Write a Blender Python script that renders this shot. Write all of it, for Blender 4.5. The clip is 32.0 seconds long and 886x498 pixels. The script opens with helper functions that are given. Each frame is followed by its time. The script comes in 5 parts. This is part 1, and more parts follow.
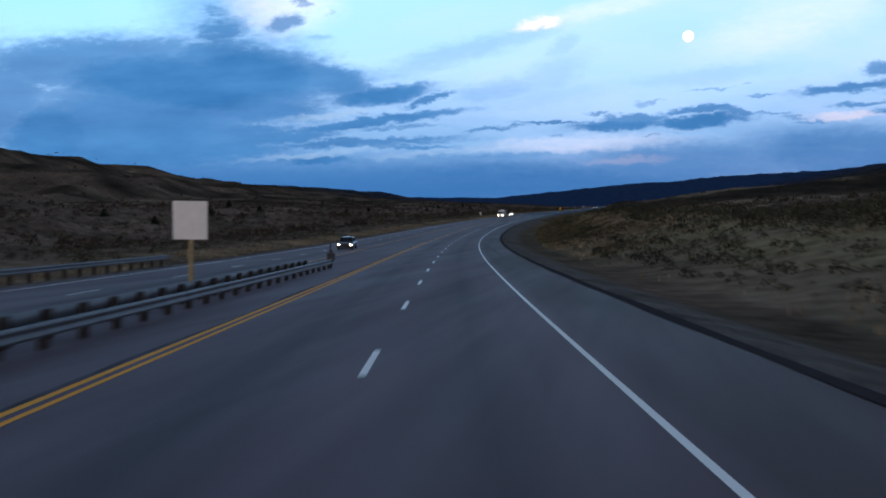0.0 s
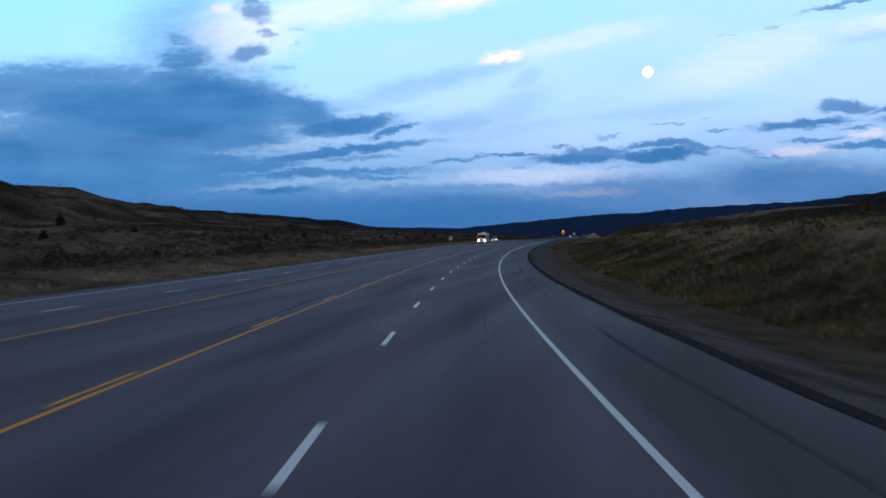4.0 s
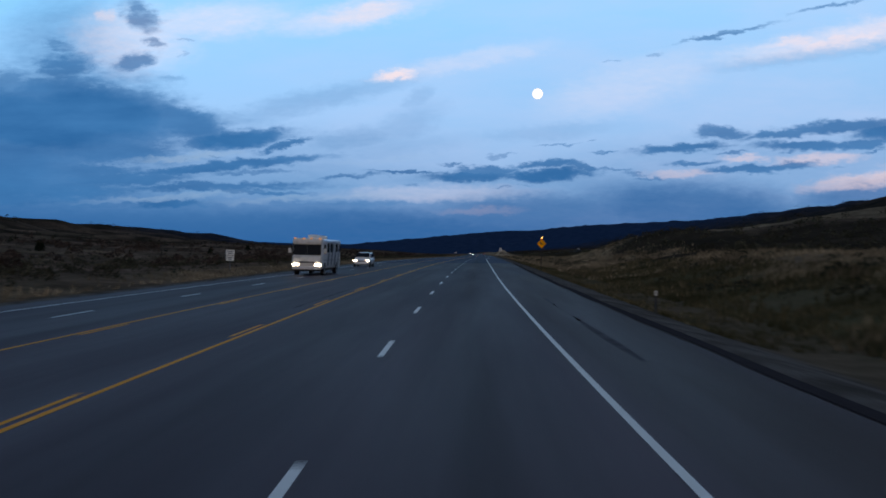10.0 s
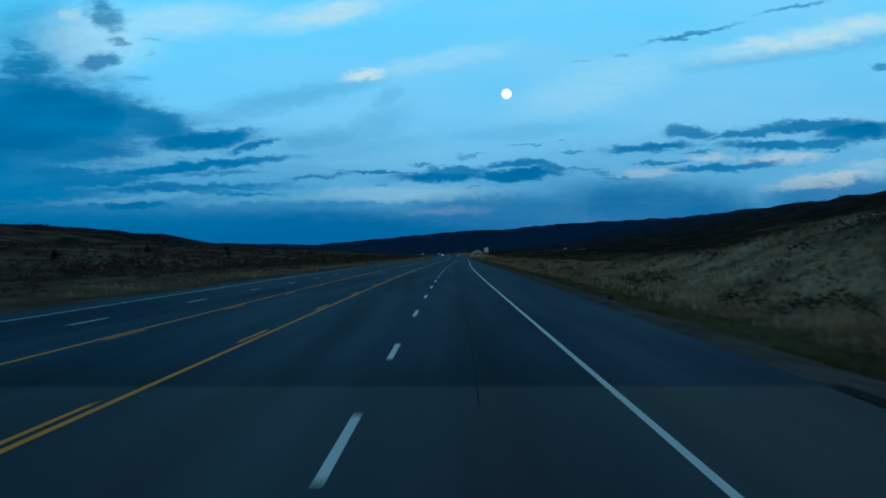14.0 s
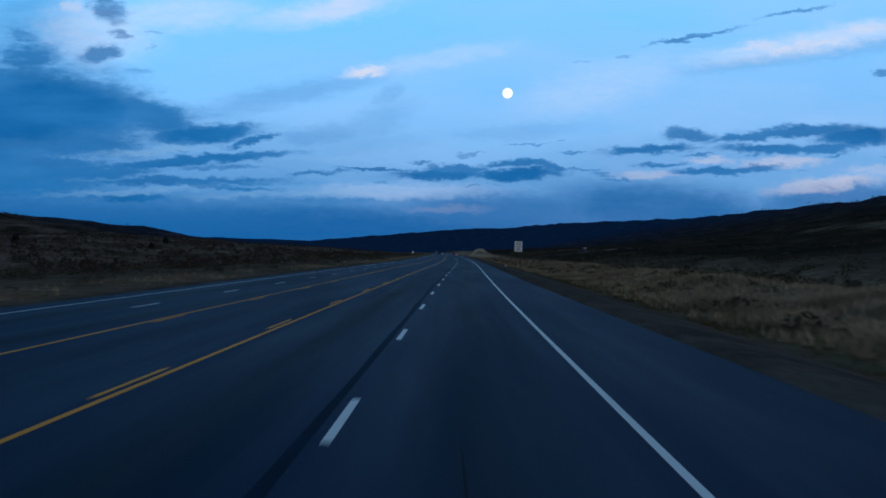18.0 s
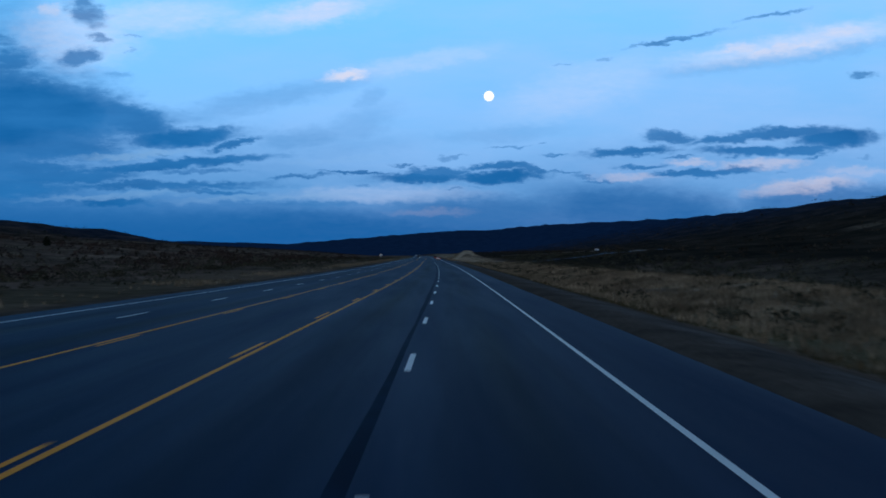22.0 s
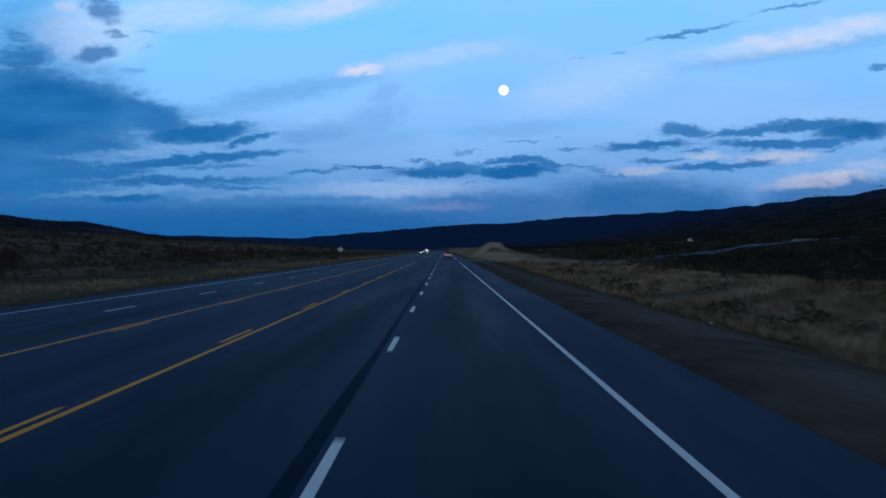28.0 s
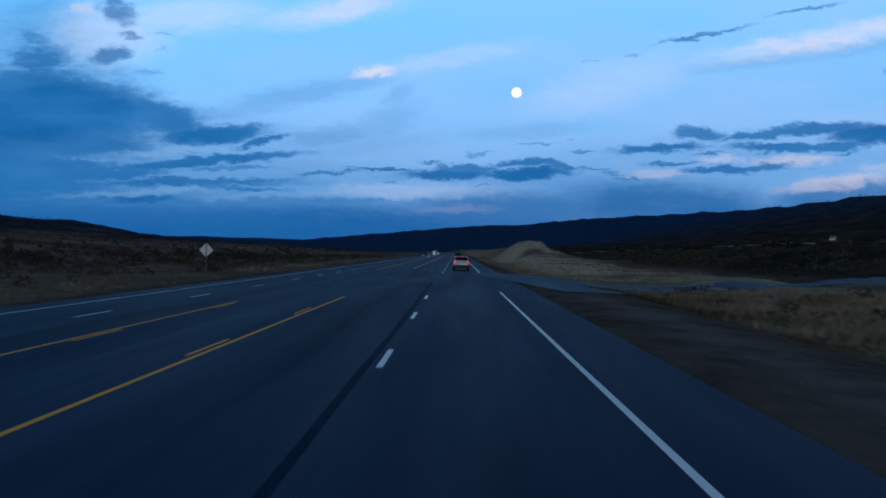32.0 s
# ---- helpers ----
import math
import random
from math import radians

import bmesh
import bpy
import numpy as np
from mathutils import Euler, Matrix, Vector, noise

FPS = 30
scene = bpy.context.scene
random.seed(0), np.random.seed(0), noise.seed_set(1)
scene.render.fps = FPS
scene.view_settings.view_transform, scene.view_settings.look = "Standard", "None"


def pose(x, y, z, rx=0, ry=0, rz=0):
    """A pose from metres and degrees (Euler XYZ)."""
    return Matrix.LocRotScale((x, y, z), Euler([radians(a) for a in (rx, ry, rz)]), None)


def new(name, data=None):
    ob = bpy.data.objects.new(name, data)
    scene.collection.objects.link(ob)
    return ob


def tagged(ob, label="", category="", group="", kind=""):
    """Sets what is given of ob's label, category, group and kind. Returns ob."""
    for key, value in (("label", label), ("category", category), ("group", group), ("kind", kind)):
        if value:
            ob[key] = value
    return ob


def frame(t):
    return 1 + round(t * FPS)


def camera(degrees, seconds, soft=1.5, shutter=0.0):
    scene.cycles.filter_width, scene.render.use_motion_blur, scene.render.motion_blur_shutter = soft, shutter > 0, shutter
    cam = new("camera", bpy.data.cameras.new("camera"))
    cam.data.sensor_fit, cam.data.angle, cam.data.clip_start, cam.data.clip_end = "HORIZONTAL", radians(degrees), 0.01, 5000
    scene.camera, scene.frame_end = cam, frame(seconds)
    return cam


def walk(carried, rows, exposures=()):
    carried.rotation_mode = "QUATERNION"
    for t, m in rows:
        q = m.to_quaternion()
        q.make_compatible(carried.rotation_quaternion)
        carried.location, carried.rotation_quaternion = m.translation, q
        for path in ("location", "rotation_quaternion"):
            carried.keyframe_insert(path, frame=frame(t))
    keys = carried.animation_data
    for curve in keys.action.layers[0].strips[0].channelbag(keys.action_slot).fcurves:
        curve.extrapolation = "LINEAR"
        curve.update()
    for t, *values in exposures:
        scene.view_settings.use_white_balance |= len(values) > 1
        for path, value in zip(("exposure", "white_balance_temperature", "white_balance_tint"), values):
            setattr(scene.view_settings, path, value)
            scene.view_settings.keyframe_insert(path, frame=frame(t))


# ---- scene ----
EXPOSURES = [(0, 0.76, 7900, 17), (2.5, 0.82, 7900, 17), (5, 0.52, 7700, 16), (10.5, 0.22, 7600, 16), (12, 0.08, 6150, -14), (13, 0.06, 5850, -25), (14, 0.06, 5750, -29), (16, 0.07, 5900, -15), (17, 0.08, 5900, -9), (18.5, 0.08, 6000, 4), (32, 0.08, 6000, 5)]

cam = camera(53.37, 32.0, soft=1.75, shutter=0.5)
walk(cam, [
    (0, pose(-10.93, 58.75, 0.11, 86.96, -0.62, 11.76)),
    (0.5, pose(-13.89, 73.77, -0.43, 87.94, -0.88, 11.73)),
    (1, pose(-16.86, 89.05, -0.96, 87.95, -1.25, 11.84)),
    (1.5, pose(-19.84, 104.85, -1.47, 88.46, -1.23, 11.73)),
    (2, pose(-22.81, 120.86, -1.96, 88.42, -0.80, 11.28)),
    (2.5, pose(-25.76, 136.73, -2.40, 88.41, -0.77, 11.16)),
    (4.5, pose(-36.22, 199.90, -3.72, 89.26, -1.20, 8.49)),
    (5, pose(-38.40, 215.56, -3.93, 89.48, -1.24, 7.79)),
    (5.5, pose(-40.34, 231.05, -4.09, 89.68, -0.82, 7.49)),
    (6, pose(-42.10, 246.52, -4.21, 89.73, -0.98, 7.28)),
    (6.5, pose(-43.79, 262.13, -4.28, 90.08, -1.10, 6.67)),
    (7, pose(-45.31, 277.68, -4.32, 90.03, -1.42, 5.76)),
    (7.5, pose(-46.64, 292.96, -4.32, 90.22, -1.36, 4.99)),
    (8, pose(-47.80, 308.10, -4.30, 90.24, -1.45, 4.12)),
    (8.5, pose(-48.63, 323.26, -4.26, 90.14, -1.14, 3.67)),
    (9, pose(-49.31, 338.34, -4.20, 90.26, -1.20, 3.16)),
    (9.5, pose(-49.97, 353.26, -4.14, 90.26, -0.98, 2.75)),
    (10, pose(-50.49, 368.12, -4.07, 90.24, -1.48, 2.35)),
    (10.5, pose(-50.92, 382.98, -3.99, 90.31, -0.98, 1.94)),
    (11, pose(-51.24, 397.91, -3.90, 90.52, -1.32, 1.62)),
    (11.5, pose(-51.45, 413.00, -3.81, 90.39, -1.27, 1.34)),
    (12, pose(-51.60, 428.15, -3.71, 90.40, -1.67, 1.08)),
    (12.5, pose(-51.69, 443.28, -3.61, 90.36, -1.46, 0.94)),
    (13, pose(-51.76, 458.58, -3.53, 90.48, -1.53, 0.70)),
    (13.5, pose(-51.70, 474.25, -3.45, 90.28, -1.38, 0.48)),
    (14, pose(-51.63, 489.86, -3.38, 90.29, -1.12, 0.41)),
    (14.5, pose(-51.58, 505.02, -3.33, 90.28, -1.57, 0.56)),
    (16.5, pose(-51.12, 564.03, -3.26, 90.39, -0.91, 0.42)),
    (17, pose(-51.01, 578.63, -3.25, 90.24, -1.66, 0.35)),
    (17.5, pose(-50.91, 593.15, -3.26, 90.20, -1.02, 0.19)),
    (18, pose(-50.79, 607.60, -3.26, 90.18, -2.11, 0.30)),
    (18.5, pose(-50.66, 622.00, -3.27, 90.03, -1.11, -0.13)),
    (19, pose(-50.51, 636.46, -3.27, 90.23, -1.86, 0.01)),
    (19.5, pose(-50.36, 651.09, -3.27, 90.38, -1.15, -0.14)),
    (20, pose(-50.18, 665.70, -3.27, 90.06, -2.06, 0.02)),
    (20.5, pose(-50.04, 680.11, -3.26, 90.37, -1.81, -0.08)),
    (21, pose(-49.91, 694.35, -3.26, 90.50, -1.87, -0.10)),
    (21.5, pose(-49.68, 708.42, -3.25, 90.12, -1.31, -0.66)),
    (22, pose(-49.42, 722.53, -3.24, 90.41, -1.78, -0.85)),
    (22.5, pose(-48.99, 736.87, -3.25, 90.29, -1.51, -1.11)),
    (23, pose(-48.53, 751.33, -3.26, 90.39, -1.40, -1.19)),
    (23.5, pose(-48.13, 765.79, -3.29, 90.26, -1.33, -0.85)),
    (24, pose(-47.75, 780.25, -3.31, 90.32, -1.30, -0.44)),
    (24.5, pose(-47.48, 794.74, -3.33, 90.23, -1.88, -0.18)),
    (25, pose(-47.24, 809.05, -3.35, 90.26, -1.34, -0.10)),
    (25.5, pose(-47.05, 822.95, -3.36, 90.20, -1.65, -0.02)),
    (27.5, pose(-46.61, 877.36, -3.37, 90.11, -1.93, 0.27)),
    (28, pose(-46.55, 891.01, -3.37, 90.03, -1.66, 0.12)),
    (28.5, pose(-46.44, 904.81, -3.37, 90.31, -1.67, 0.09)),
    (29, pose(-46.35, 918.75, -3.37, 90.36, -1.82, 0.32)),
    (29.5, pose(-46.28, 932.84, -3.38, 90.07, -1.49, 0.48)),
    (30, pose(-46.22, 947.01, -3.38, 90.17, -1.83, 0.68)),
    (30.5, pose(-46.22, 961.24, -3.38, 90.24, -1.48, 0.77)),
    (31, pose(-46.22, 975.41, -3.38, 90.24, -1.84, 0.86)),
    (31.5, pose(-46.27, 989.43, -3.38, 90.23, -1.36, 0.86)),
    (32, pose(-46.31, 1003.38, -3.38, 90.14, -1.94, 0.91)),
], EXPOSURES)

# ---- world: dusk sky with streaky cloud, and the full moon ----
world = bpy.data.worlds.new("dusk_sky")
scene.world = world
world.use_nodes = True
wn, wl = world.node_tree.nodes, world.node_tree.links
wn.clear()


def wmath(op, a, b=None, c=None, clamp=False):
    n = wn.new("ShaderNodeMath")
    n.operation, n.use_clamp = op, clamp
    for i, v in enumerate((a, b, c)):
        if v is None:
            continue
        if isinstance(v, (int, float)):
            n.inputs[i].default_value = v
        else:
            wl.new(v, n.inputs[i])
    return n.outputs[0]


def wcolor(fac, low, high):
    n = wn.new("ShaderNodeMix")
    n.data_type = "RGBA"
    for sock, v in ((n.inputs[0], fac), (n.inputs[6], low), (n.inputs[7], high)):
        if isinstance(v, (int, float)):
            sock.default_value = v
        elif isinstance(v, tuple):
            sock.default_value = (*v, 1)
        else:
            wl.new(v, sock)
    return n.outputs[2]


def wramp(fac, stops):
    n = wn.new("ShaderNodeValToRGB")
    wl.new(fac, n.inputs[0])
    el = n.color_ramp.elements
    while len(el) < len(stops):
        el.new(0.5)
    for e, (p, c) in zip(el, stops):
        e.position, e.color = p, (*c, 1)
    return n.outputs[0]


way = wn.new("ShaderNodeTexCoord").outputs["Generated"]
sep = wn.new("ShaderNodeSeparateXYZ")
wl.new(way, sep.inputs[0])
ahead = wmath("MAXIMUM", wmath("ABSOLUTE", sep.outputs[1]), 0.12)
SX, SZ = wmath("DIVIDE", sep.outputs[0], ahead), wmath("DIVIDE", sep.outputs[2], ahead)


def wnoise(kx, kz, detail, seed, rough=0.55):
    v = wn.new("ShaderNodeCombineXYZ")
    wl.new(wmath("MULTIPLY", SX, kx), v.inputs[0])
    wl.new(wmath("MULTIPLY_ADD", SX, kx * -0.12, wmath("MULTIPLY", SZ, kz)), v.inputs[1])
    v.inputs[2].default_value = seed
    n = wn.new("ShaderNodeTexNoise")
    n.inputs["Scale"].default_value, n.inputs["Detail"].default_value, n.inputs["Roughness"].default_value = 1, detail, rough
    wl.new(v.outputs[0], n.inputs["Vector"])
    return n.outputs["Fac"]


warp_x, warp_z = wnoise(9, 24, 6, 0.0), wnoise(11, 34, 6, 7.3)
fray = wmath("MULTIPLY_ADD", wnoise(70, 240, 4, 9.1, 0.65), 0.45, wmath("MULTIPLY", wnoise(18, 85, 5, 3.1, 0.6), 0.62))
fine_x, fine_z = wnoise(55, 90, 4, 2.0, 0.6), wnoise(60, 130, 4, 4.4, 0.6)
plane = wn.new("ShaderNodeCombineXYZ")
wl.new(wmath("MULTIPLY_ADD", wmath("SUBTRACT", fine_x, 0.5), 0.040, wmath("MULTIPLY_ADD", wmath("SUBTRACT", warp_x, 0.5), 0.040, SX)), plane.inputs[0])
wl.new(wmath("MULTIPLY_ADD", wmath("SUBTRACT", fine_z, 0.5), 0.015, wmath("MULTIPLY_ADD", wmath("SUBTRACT", warp_z, 0.5), 0.014, SZ)), plane.inputs[1])
layers = {"dark": None, "soft": None, "pale": None, "haze": None, "streak": None, "peach": None}


def sky_patch(layer, x, z, w, h, tilt, weight):
    """One streak of cloud: where it stands (as tangents from straight ahead), its half width, half height and tilt."""
    soft = 2.0 if layer in ("pale", "soft", "peach") else 1.45 if layer != "dark" or h > 0.012 else 1.3
    m = wn.new("ShaderNodeTexGradient")
    m.gradient_type = "SPHERICAL"
    tm = m.texture_mapping
    tm.vector_type = "TEXTURE"
    tm.translation, tm.rotation, tm.scale = (x, z, 0), (0, 0, radians(tilt)), (w * soft, h * soft, 1)
    wl.new(plane.outputs[0], m.inputs["Vector"])
    r = wn.new("ShaderNodeMapRange")
    r.interpolation_type = "SMOOTHSTEP"
    for i, v in zip(range(1, 5), (0.0, 1 - 0.42 / soft, 0.0, weight)):
        r.inputs[i].default_value = v
    wl.new(m.outputs["Fac"], r.inputs[0])
    old = layers[layer]
    layers[layer] = r.outputs[0] if old is None else wmath("MAXIMUM", old, r.outputs[0])


sky_patch("dark", -0.5464, 0.1410, 0.2116, 0.0481, -6, 1.00)
sky_patch("dark", -0.6693, 0.1691, 0.2116, 0.0385, 2, 0.80)
sky_patch("dark", -0.6089, 0.0940, 0.2051, 0.0705, 2, 0.90)
sky_patch("dark", -0.7175, 0.0777, 0.0898, 0.0577, 2, 0.95)
sky_patch("dark", -0.8091, 0.1261, 0.1282, 0.0769, 2, 0.80)
sky_patch("dark", -0.4447, 0.1500, 0.1186, 0.0423, -6, 1.00)
sky_patch("dark", -0.3494, 0.1431, 0.0718, 0.0205, -16, 0.90)
sky_patch("dark", -0.4965, 0.1635, 0.0833, 0.0333, 2, 0.90)
sky_patch("dark", -0.2820, 0.1244, 0.0718, 0.0122, 7, 1.00)
sky_patch("dark", -0.2272, 0.1180, 0.0372, 0.0045, 15, 0.85)
sky_patch("dark", -0.4367, 0.1079, 0.0962, 0.0192, 2, 0.85)
sky_patch("dark", -0.2950, 0.0931, 0.1410, 0.0071, 6, 0.90)
sky_patch("dark", -0.4227, 0.0763, 0.1090, 0.0115, 3, 0.80)
sky_patch("dark", -0.2627, 0.0866, 0.0577, 0.0026, 3, 0.55)
sky_patch("dark", -0.3134, 0.0694, 0.1475, 0.0058, 2, 0.70)
sky_patch("dark", -0.2619, 0.0648, 0.0833, 0.0032, -1, 0.65)
sky_patch("dark", -0.3544, 0.0486, 0.0513, 0.0058, 2, 0.75)
sky_patch("dark", -0.4800, 0.0614, 0.0769, 0.0128, 2, 0.75)
sky_patch("dark", -0.1471, 0.0837, 0.0481, 0.0029, 5, 0.60)
sky_patch("dark", -0.3370, 0.1012, 0.0077, 0.0019, 10, 0.50)
sky_patch("dark", -0.3069, 0.1017, 0.0090, 0.0019, 2, 0.50)
sky_patch("dark", -0.4925, 0.2279, 0.0244, 0.0077, -12, 0.55)
sky_patch("dark", -0.4851, 0.2025, 0.0385, 0.0180, 2, 0.70)
sky_patch("dark", -0.4052, 0.2117, 0.0321, 0.0115, 10, 0.70)
sky_patch("dark", -0.3962, 0.2647, 0.0269, 0.0154, -33, 0.62)
sky_patch("dark", -0.3816, 0.2331, 0.0160, 0.0071, -13, 0.55)
sky_patch("dark", -0.3438, 0.2358, 0.0109, 0.0026, 5, 0.40)
sky_patch("dark", -0.3478, 0.2209, 0.0077, 0.0019, 5, 0.32)
sky_patch("dark", -0.3544, 0.1905, 0.0167, 0.0051, -2, 0.34)
sky_patch("dark", -0.0125, 0.0872, 0.0564, 0.0071, 4, 0.90)
sky_patch("dark", -0.0354, 0.0999, 0.0128, 0.0019, -2, 0.60)
sky_patch("dark", 0.0065, 0.0950, 0.0481, 0.0051, 2, 0.75)
sky_patch("dark", 0.0740, 0.0910, 0.0609, 0.0077, 4, 0.95)
sky_patch("dark", 0.0736, 0.1025, 0.0481, 0.0051, 2, 0.85)
sky_patch("dark", 0.1089, 0.1006, 0.0417, 0.0045, -6, 0.75)
sky_patch("dark", -0.0896, 0.0902, 0.0449, 0.0026, -1, 0.70)
sky_patch("dark", -0.0795, 0.0771, 0.0058, 0.0013, 2, 0.45)
sky_patch("dark", 0.0265, 0.0739, 0.0103, 0.0013, 2, 0.45)
sky_patch("dark", 0.0488, 0.0785, 0.0090, 0.0013, 2, 0.35)
sky_patch("dark", 0.1540, 0.0977, 0.0224, 0.0019, -1, 0.60)
sky_patch("dark", 0.1733, 0.0939, 0.0160, 0.0019, 2, 0.50)
sky_patch("dark", 0.0251, 0.1117, 0.0205, 0.0026, 8, 0.50)
sky_patch("dark", 0.0856, 0.1267, 0.0256, 0.0019, 6, 0.50)
sky_patch("dark", 0.1239, 0.1306, 0.0077, 0.0013, 5, 0.40)
sky_patch("dark", 0.1416, 0.1191, 0.0180, 0.0026, 5, 0.60)
sky_patch("dark", 0.2235, 0.1252, 0.0590, 0.0064, 5, 0.85)
sky_patch("dark", 0.2646, 0.1427, 0.0333, 0.0077, -3, 0.75)
sky_patch("dark", 0.3447, 0.1450, 0.0737, 0.0064, 10, 0.80)
sky_patch("dark", 0.4022, 0.1522, 0.0833, 0.0083, 5, 0.85)
sky_patch("dark", 0.4601, 0.1478, 0.0513, 0.0128, 2, 0.95)
sky_patch("dark", 0.3645, 0.1303, 0.0705, 0.0071, 3, 0.85)
sky_patch("dark", 0.4221, 0.1336, 0.0417, 0.0064, 2, 0.80)
sky_patch("dark", 0.4339, 0.1251, 0.0154, 0.0019, 14, 0.55)
sky_patch("dark", 0.2782, 0.1201, 0.0205, 0.0019, 2, 0.55)
sky_patch("dark", 0.2338, 0.1083, 0.0333, 0.0038, 4, 0.70)
sky_patch("dark", 0.2949, 0.1028, 0.0577, 0.0045, 5, 0.80)
sky_patch("dark", 0.3397, 0.1063, 0.0481, 0.0051, 5, 0.75)
sky_patch("dark", 0.1927, 0.0901, 0.0256, 0.0019, 2, 0.50)
sky_patch("dark", 0.4006, 0.1072, 0.0096, 0.0013, 6, 0.35)
sky_patch("dark", 0.4929, 0.1253, 0.0128, 0.0026, 2, 0.40)
sky_patch("dark", 0.2703, 0.2540, 0.0673, 0.0032, 12, 0.60)
sky_patch("dark", 0.3846, 0.2869, 0.0449, 0.0032, 14, 0.60)
sky_patch("dark", 0.1923, 0.2274, 0.0090, 0.0032, 7, 0.40)
sky_patch("dark", 0.1464, 0.2187, 0.0109, 0.0013, 12, 0.35)
sky_patch("dark", 0.4862, 0.2232, 0.0167, 0.0051, 2, 0.55)
sky_patch("soft", -0.4860, 0.2281, 0.0577, 0.0449, 2, 0.60)
sky_patch("soft", -0.4400, 0.1977, 0.0577, 0.0103, -6, 0.50)
sky_patch("soft", -0.2906, 0.1485, 0.0385, 0.0058, -2, 0.45)
sky_patch("soft", -0.1518, 0.1259, 0.0417, 0.0103, 8, 0.50)
sky_patch("soft", -0.0913, 0.1396, 0.0385, 0.0141, 27, 0.30)
sky_patch("soft", -0.2015, 0.1690, 0.0769, 0.0103, 14, 0.38)
sky_patch("soft", -0.1252, 0.1884, 0.0385, 0.0090, 15, 0.30)
sky_patch("soft", -0.0734, 0.1755, 0.0141, 0.0090, 32, 0.25)
sky_patch("soft", -0.1481, 0.1119, 0.0898, 0.0128, 6, 0.30)
sky_patch("soft", 0.3545, 0.2313, 0.0705, 0.0064, 10, 0.30)
sky_patch("soft", 0.4502, 0.2463, 0.0577, 0.0064, 12, 0.25)
sky_patch("soft", -0.2177, 0.0837, 0.1026, 0.0141, 4, 0.35)
sky_patch("soft", 0.0691, 0.1389, 0.0577, 0.0064, 7, 0.20)
sky_patch("haze", -0.2473, 0.0153, 0.5129, 0.0372, 0, 1.00)
sky_patch("haze", 0.2324, 0.0562, 0.1410, 0.0333, -1, 0.90)
sky_patch("haze", 0.0724, 0.0454, 0.1667, 0.0269, 2, 0.75)
sky_patch("haze", 0.4570, 0.0534, 0.1026, 0.0244, 2, 0.45)
sky_patch("pale", -0.4029, 0.2375, 0.0481, 0.0288, 2, 0.55)
sky_patch("pale", -0.3203, 0.2597, 0.0769, 0.0141, 4, 0.55)
sky_patch("pale", -0.1538, 0.2689, 0.0705, 0.0115, 10, 0.55)
sky_patch("pale", -0.1000, 0.2022, 0.0205, 0.0051, 10, 1.00)
sky_patch("pale", -0.0236, 0.2190, 0.0705, 0.0083, 12, 0.32)
sky_patch("pale", 0.0401, 0.2309, 0.0192, 0.0058, 2, 0.30)
sky_patch("pale", 0.1634, 0.1936, 0.0705, 0.0192, 16, 0.32)
sky_patch("pale", 0.4114, 0.2539, 0.1090, 0.0103, 11, 0.65)
sky_patch("pale", 0.3411, 0.2449, 0.0449, 0.0058, 12, 0.60)
sky_patch("pale", 0.4368, 0.2612, 0.0705, 0.0090, 14, 0.60)
sky_patch("pale", -0.0567, 0.0670, 0.0769, 0.0064, 2, 0.30)
sky_patch("streak", -0.3403, 0.1024, 0.0673, 0.0038, 4, 0.75)
sky_patch("streak", -0.3642, 0.0553, 0.0962, 0.0038, 5, 0.55)
sky_patch("streak", -0.2039, 0.0579, 0.0962, 0.0038, 4, 0.50)
sky_patch("streak", -0.1157, 0.1034, 0.0577, 0.0032, 5, 0.25)
sky_patch("peach", 0.2913, 0.1142, 0.0192, 0.0026, 2, 0.35)
sky_patch("peach", 0.3747, 0.1146, 0.0321, 0.0045, 4, 0.38)
sky_patch("peach", 0.4235, 0.0926, 0.0449, 0.0058, 8, 0.42)
sky_patch("peach", 0.2246, 0.0957, 0.0288, 0.0032, 2, 0.28)
sky_patch("peach", -0.0015, 0.0485, 0.0353, 0.0032, 2, 0.10)
sky_patch("peach", 0.4806, 0.1101, 0.0256, 0.0038, 2, 0.25)
sky_patch("peach", -0.1000, 0.2022, 0.0141, 0.0038, 7, 0.40)
sky_patch("peach", -0.1347, 0.2728, 0.0385, 0.0064, 8, 0.25)
sky_patch("peach", 0.3987, 0.2496, 0.0385, 0.0032, 11, 0.30)
sky_patch("peach", 0.3411, 0.2462, 0.0160, 0.0038, 11, 0.25)
sky_patch("peach", 0.4622, 0.2673, 0.0256, 0.0038, 11, 0.25)
sky_patch("peach", -0.4360, 0.2633, 0.0090, 0.0051, 2, 0.30)
sky_patch("soft", -0.3587, 0.0786, 0.2116, 0.0397, 2, 0.50)
sky_patch("soft", 0.0197, 0.0858, 0.1218, 0.0090, 2, 0.45)
sky_patch("soft", 0.3010, 0.1120, 0.1667, 0.0218, 4, 0.35)
sky_patch("dark", -0.4680, 0.0843, 0.0962, 0.0103, 2, 0.80)
sky_patch("dark", -0.1460, 0.0529, 0.1154, 0.0032, 2, 0.35)
sky_patch("dark", -0.4280, 0.0441, 0.0962, 0.0032, 2, 0.40)
sky_patch("haze", 0.4562, 0.0746, 0.1218, 0.0218, 4, 0.80)
sky_patch("haze", -0.4664, 0.0427, 0.1410, 0.0256, 2, 0.55)


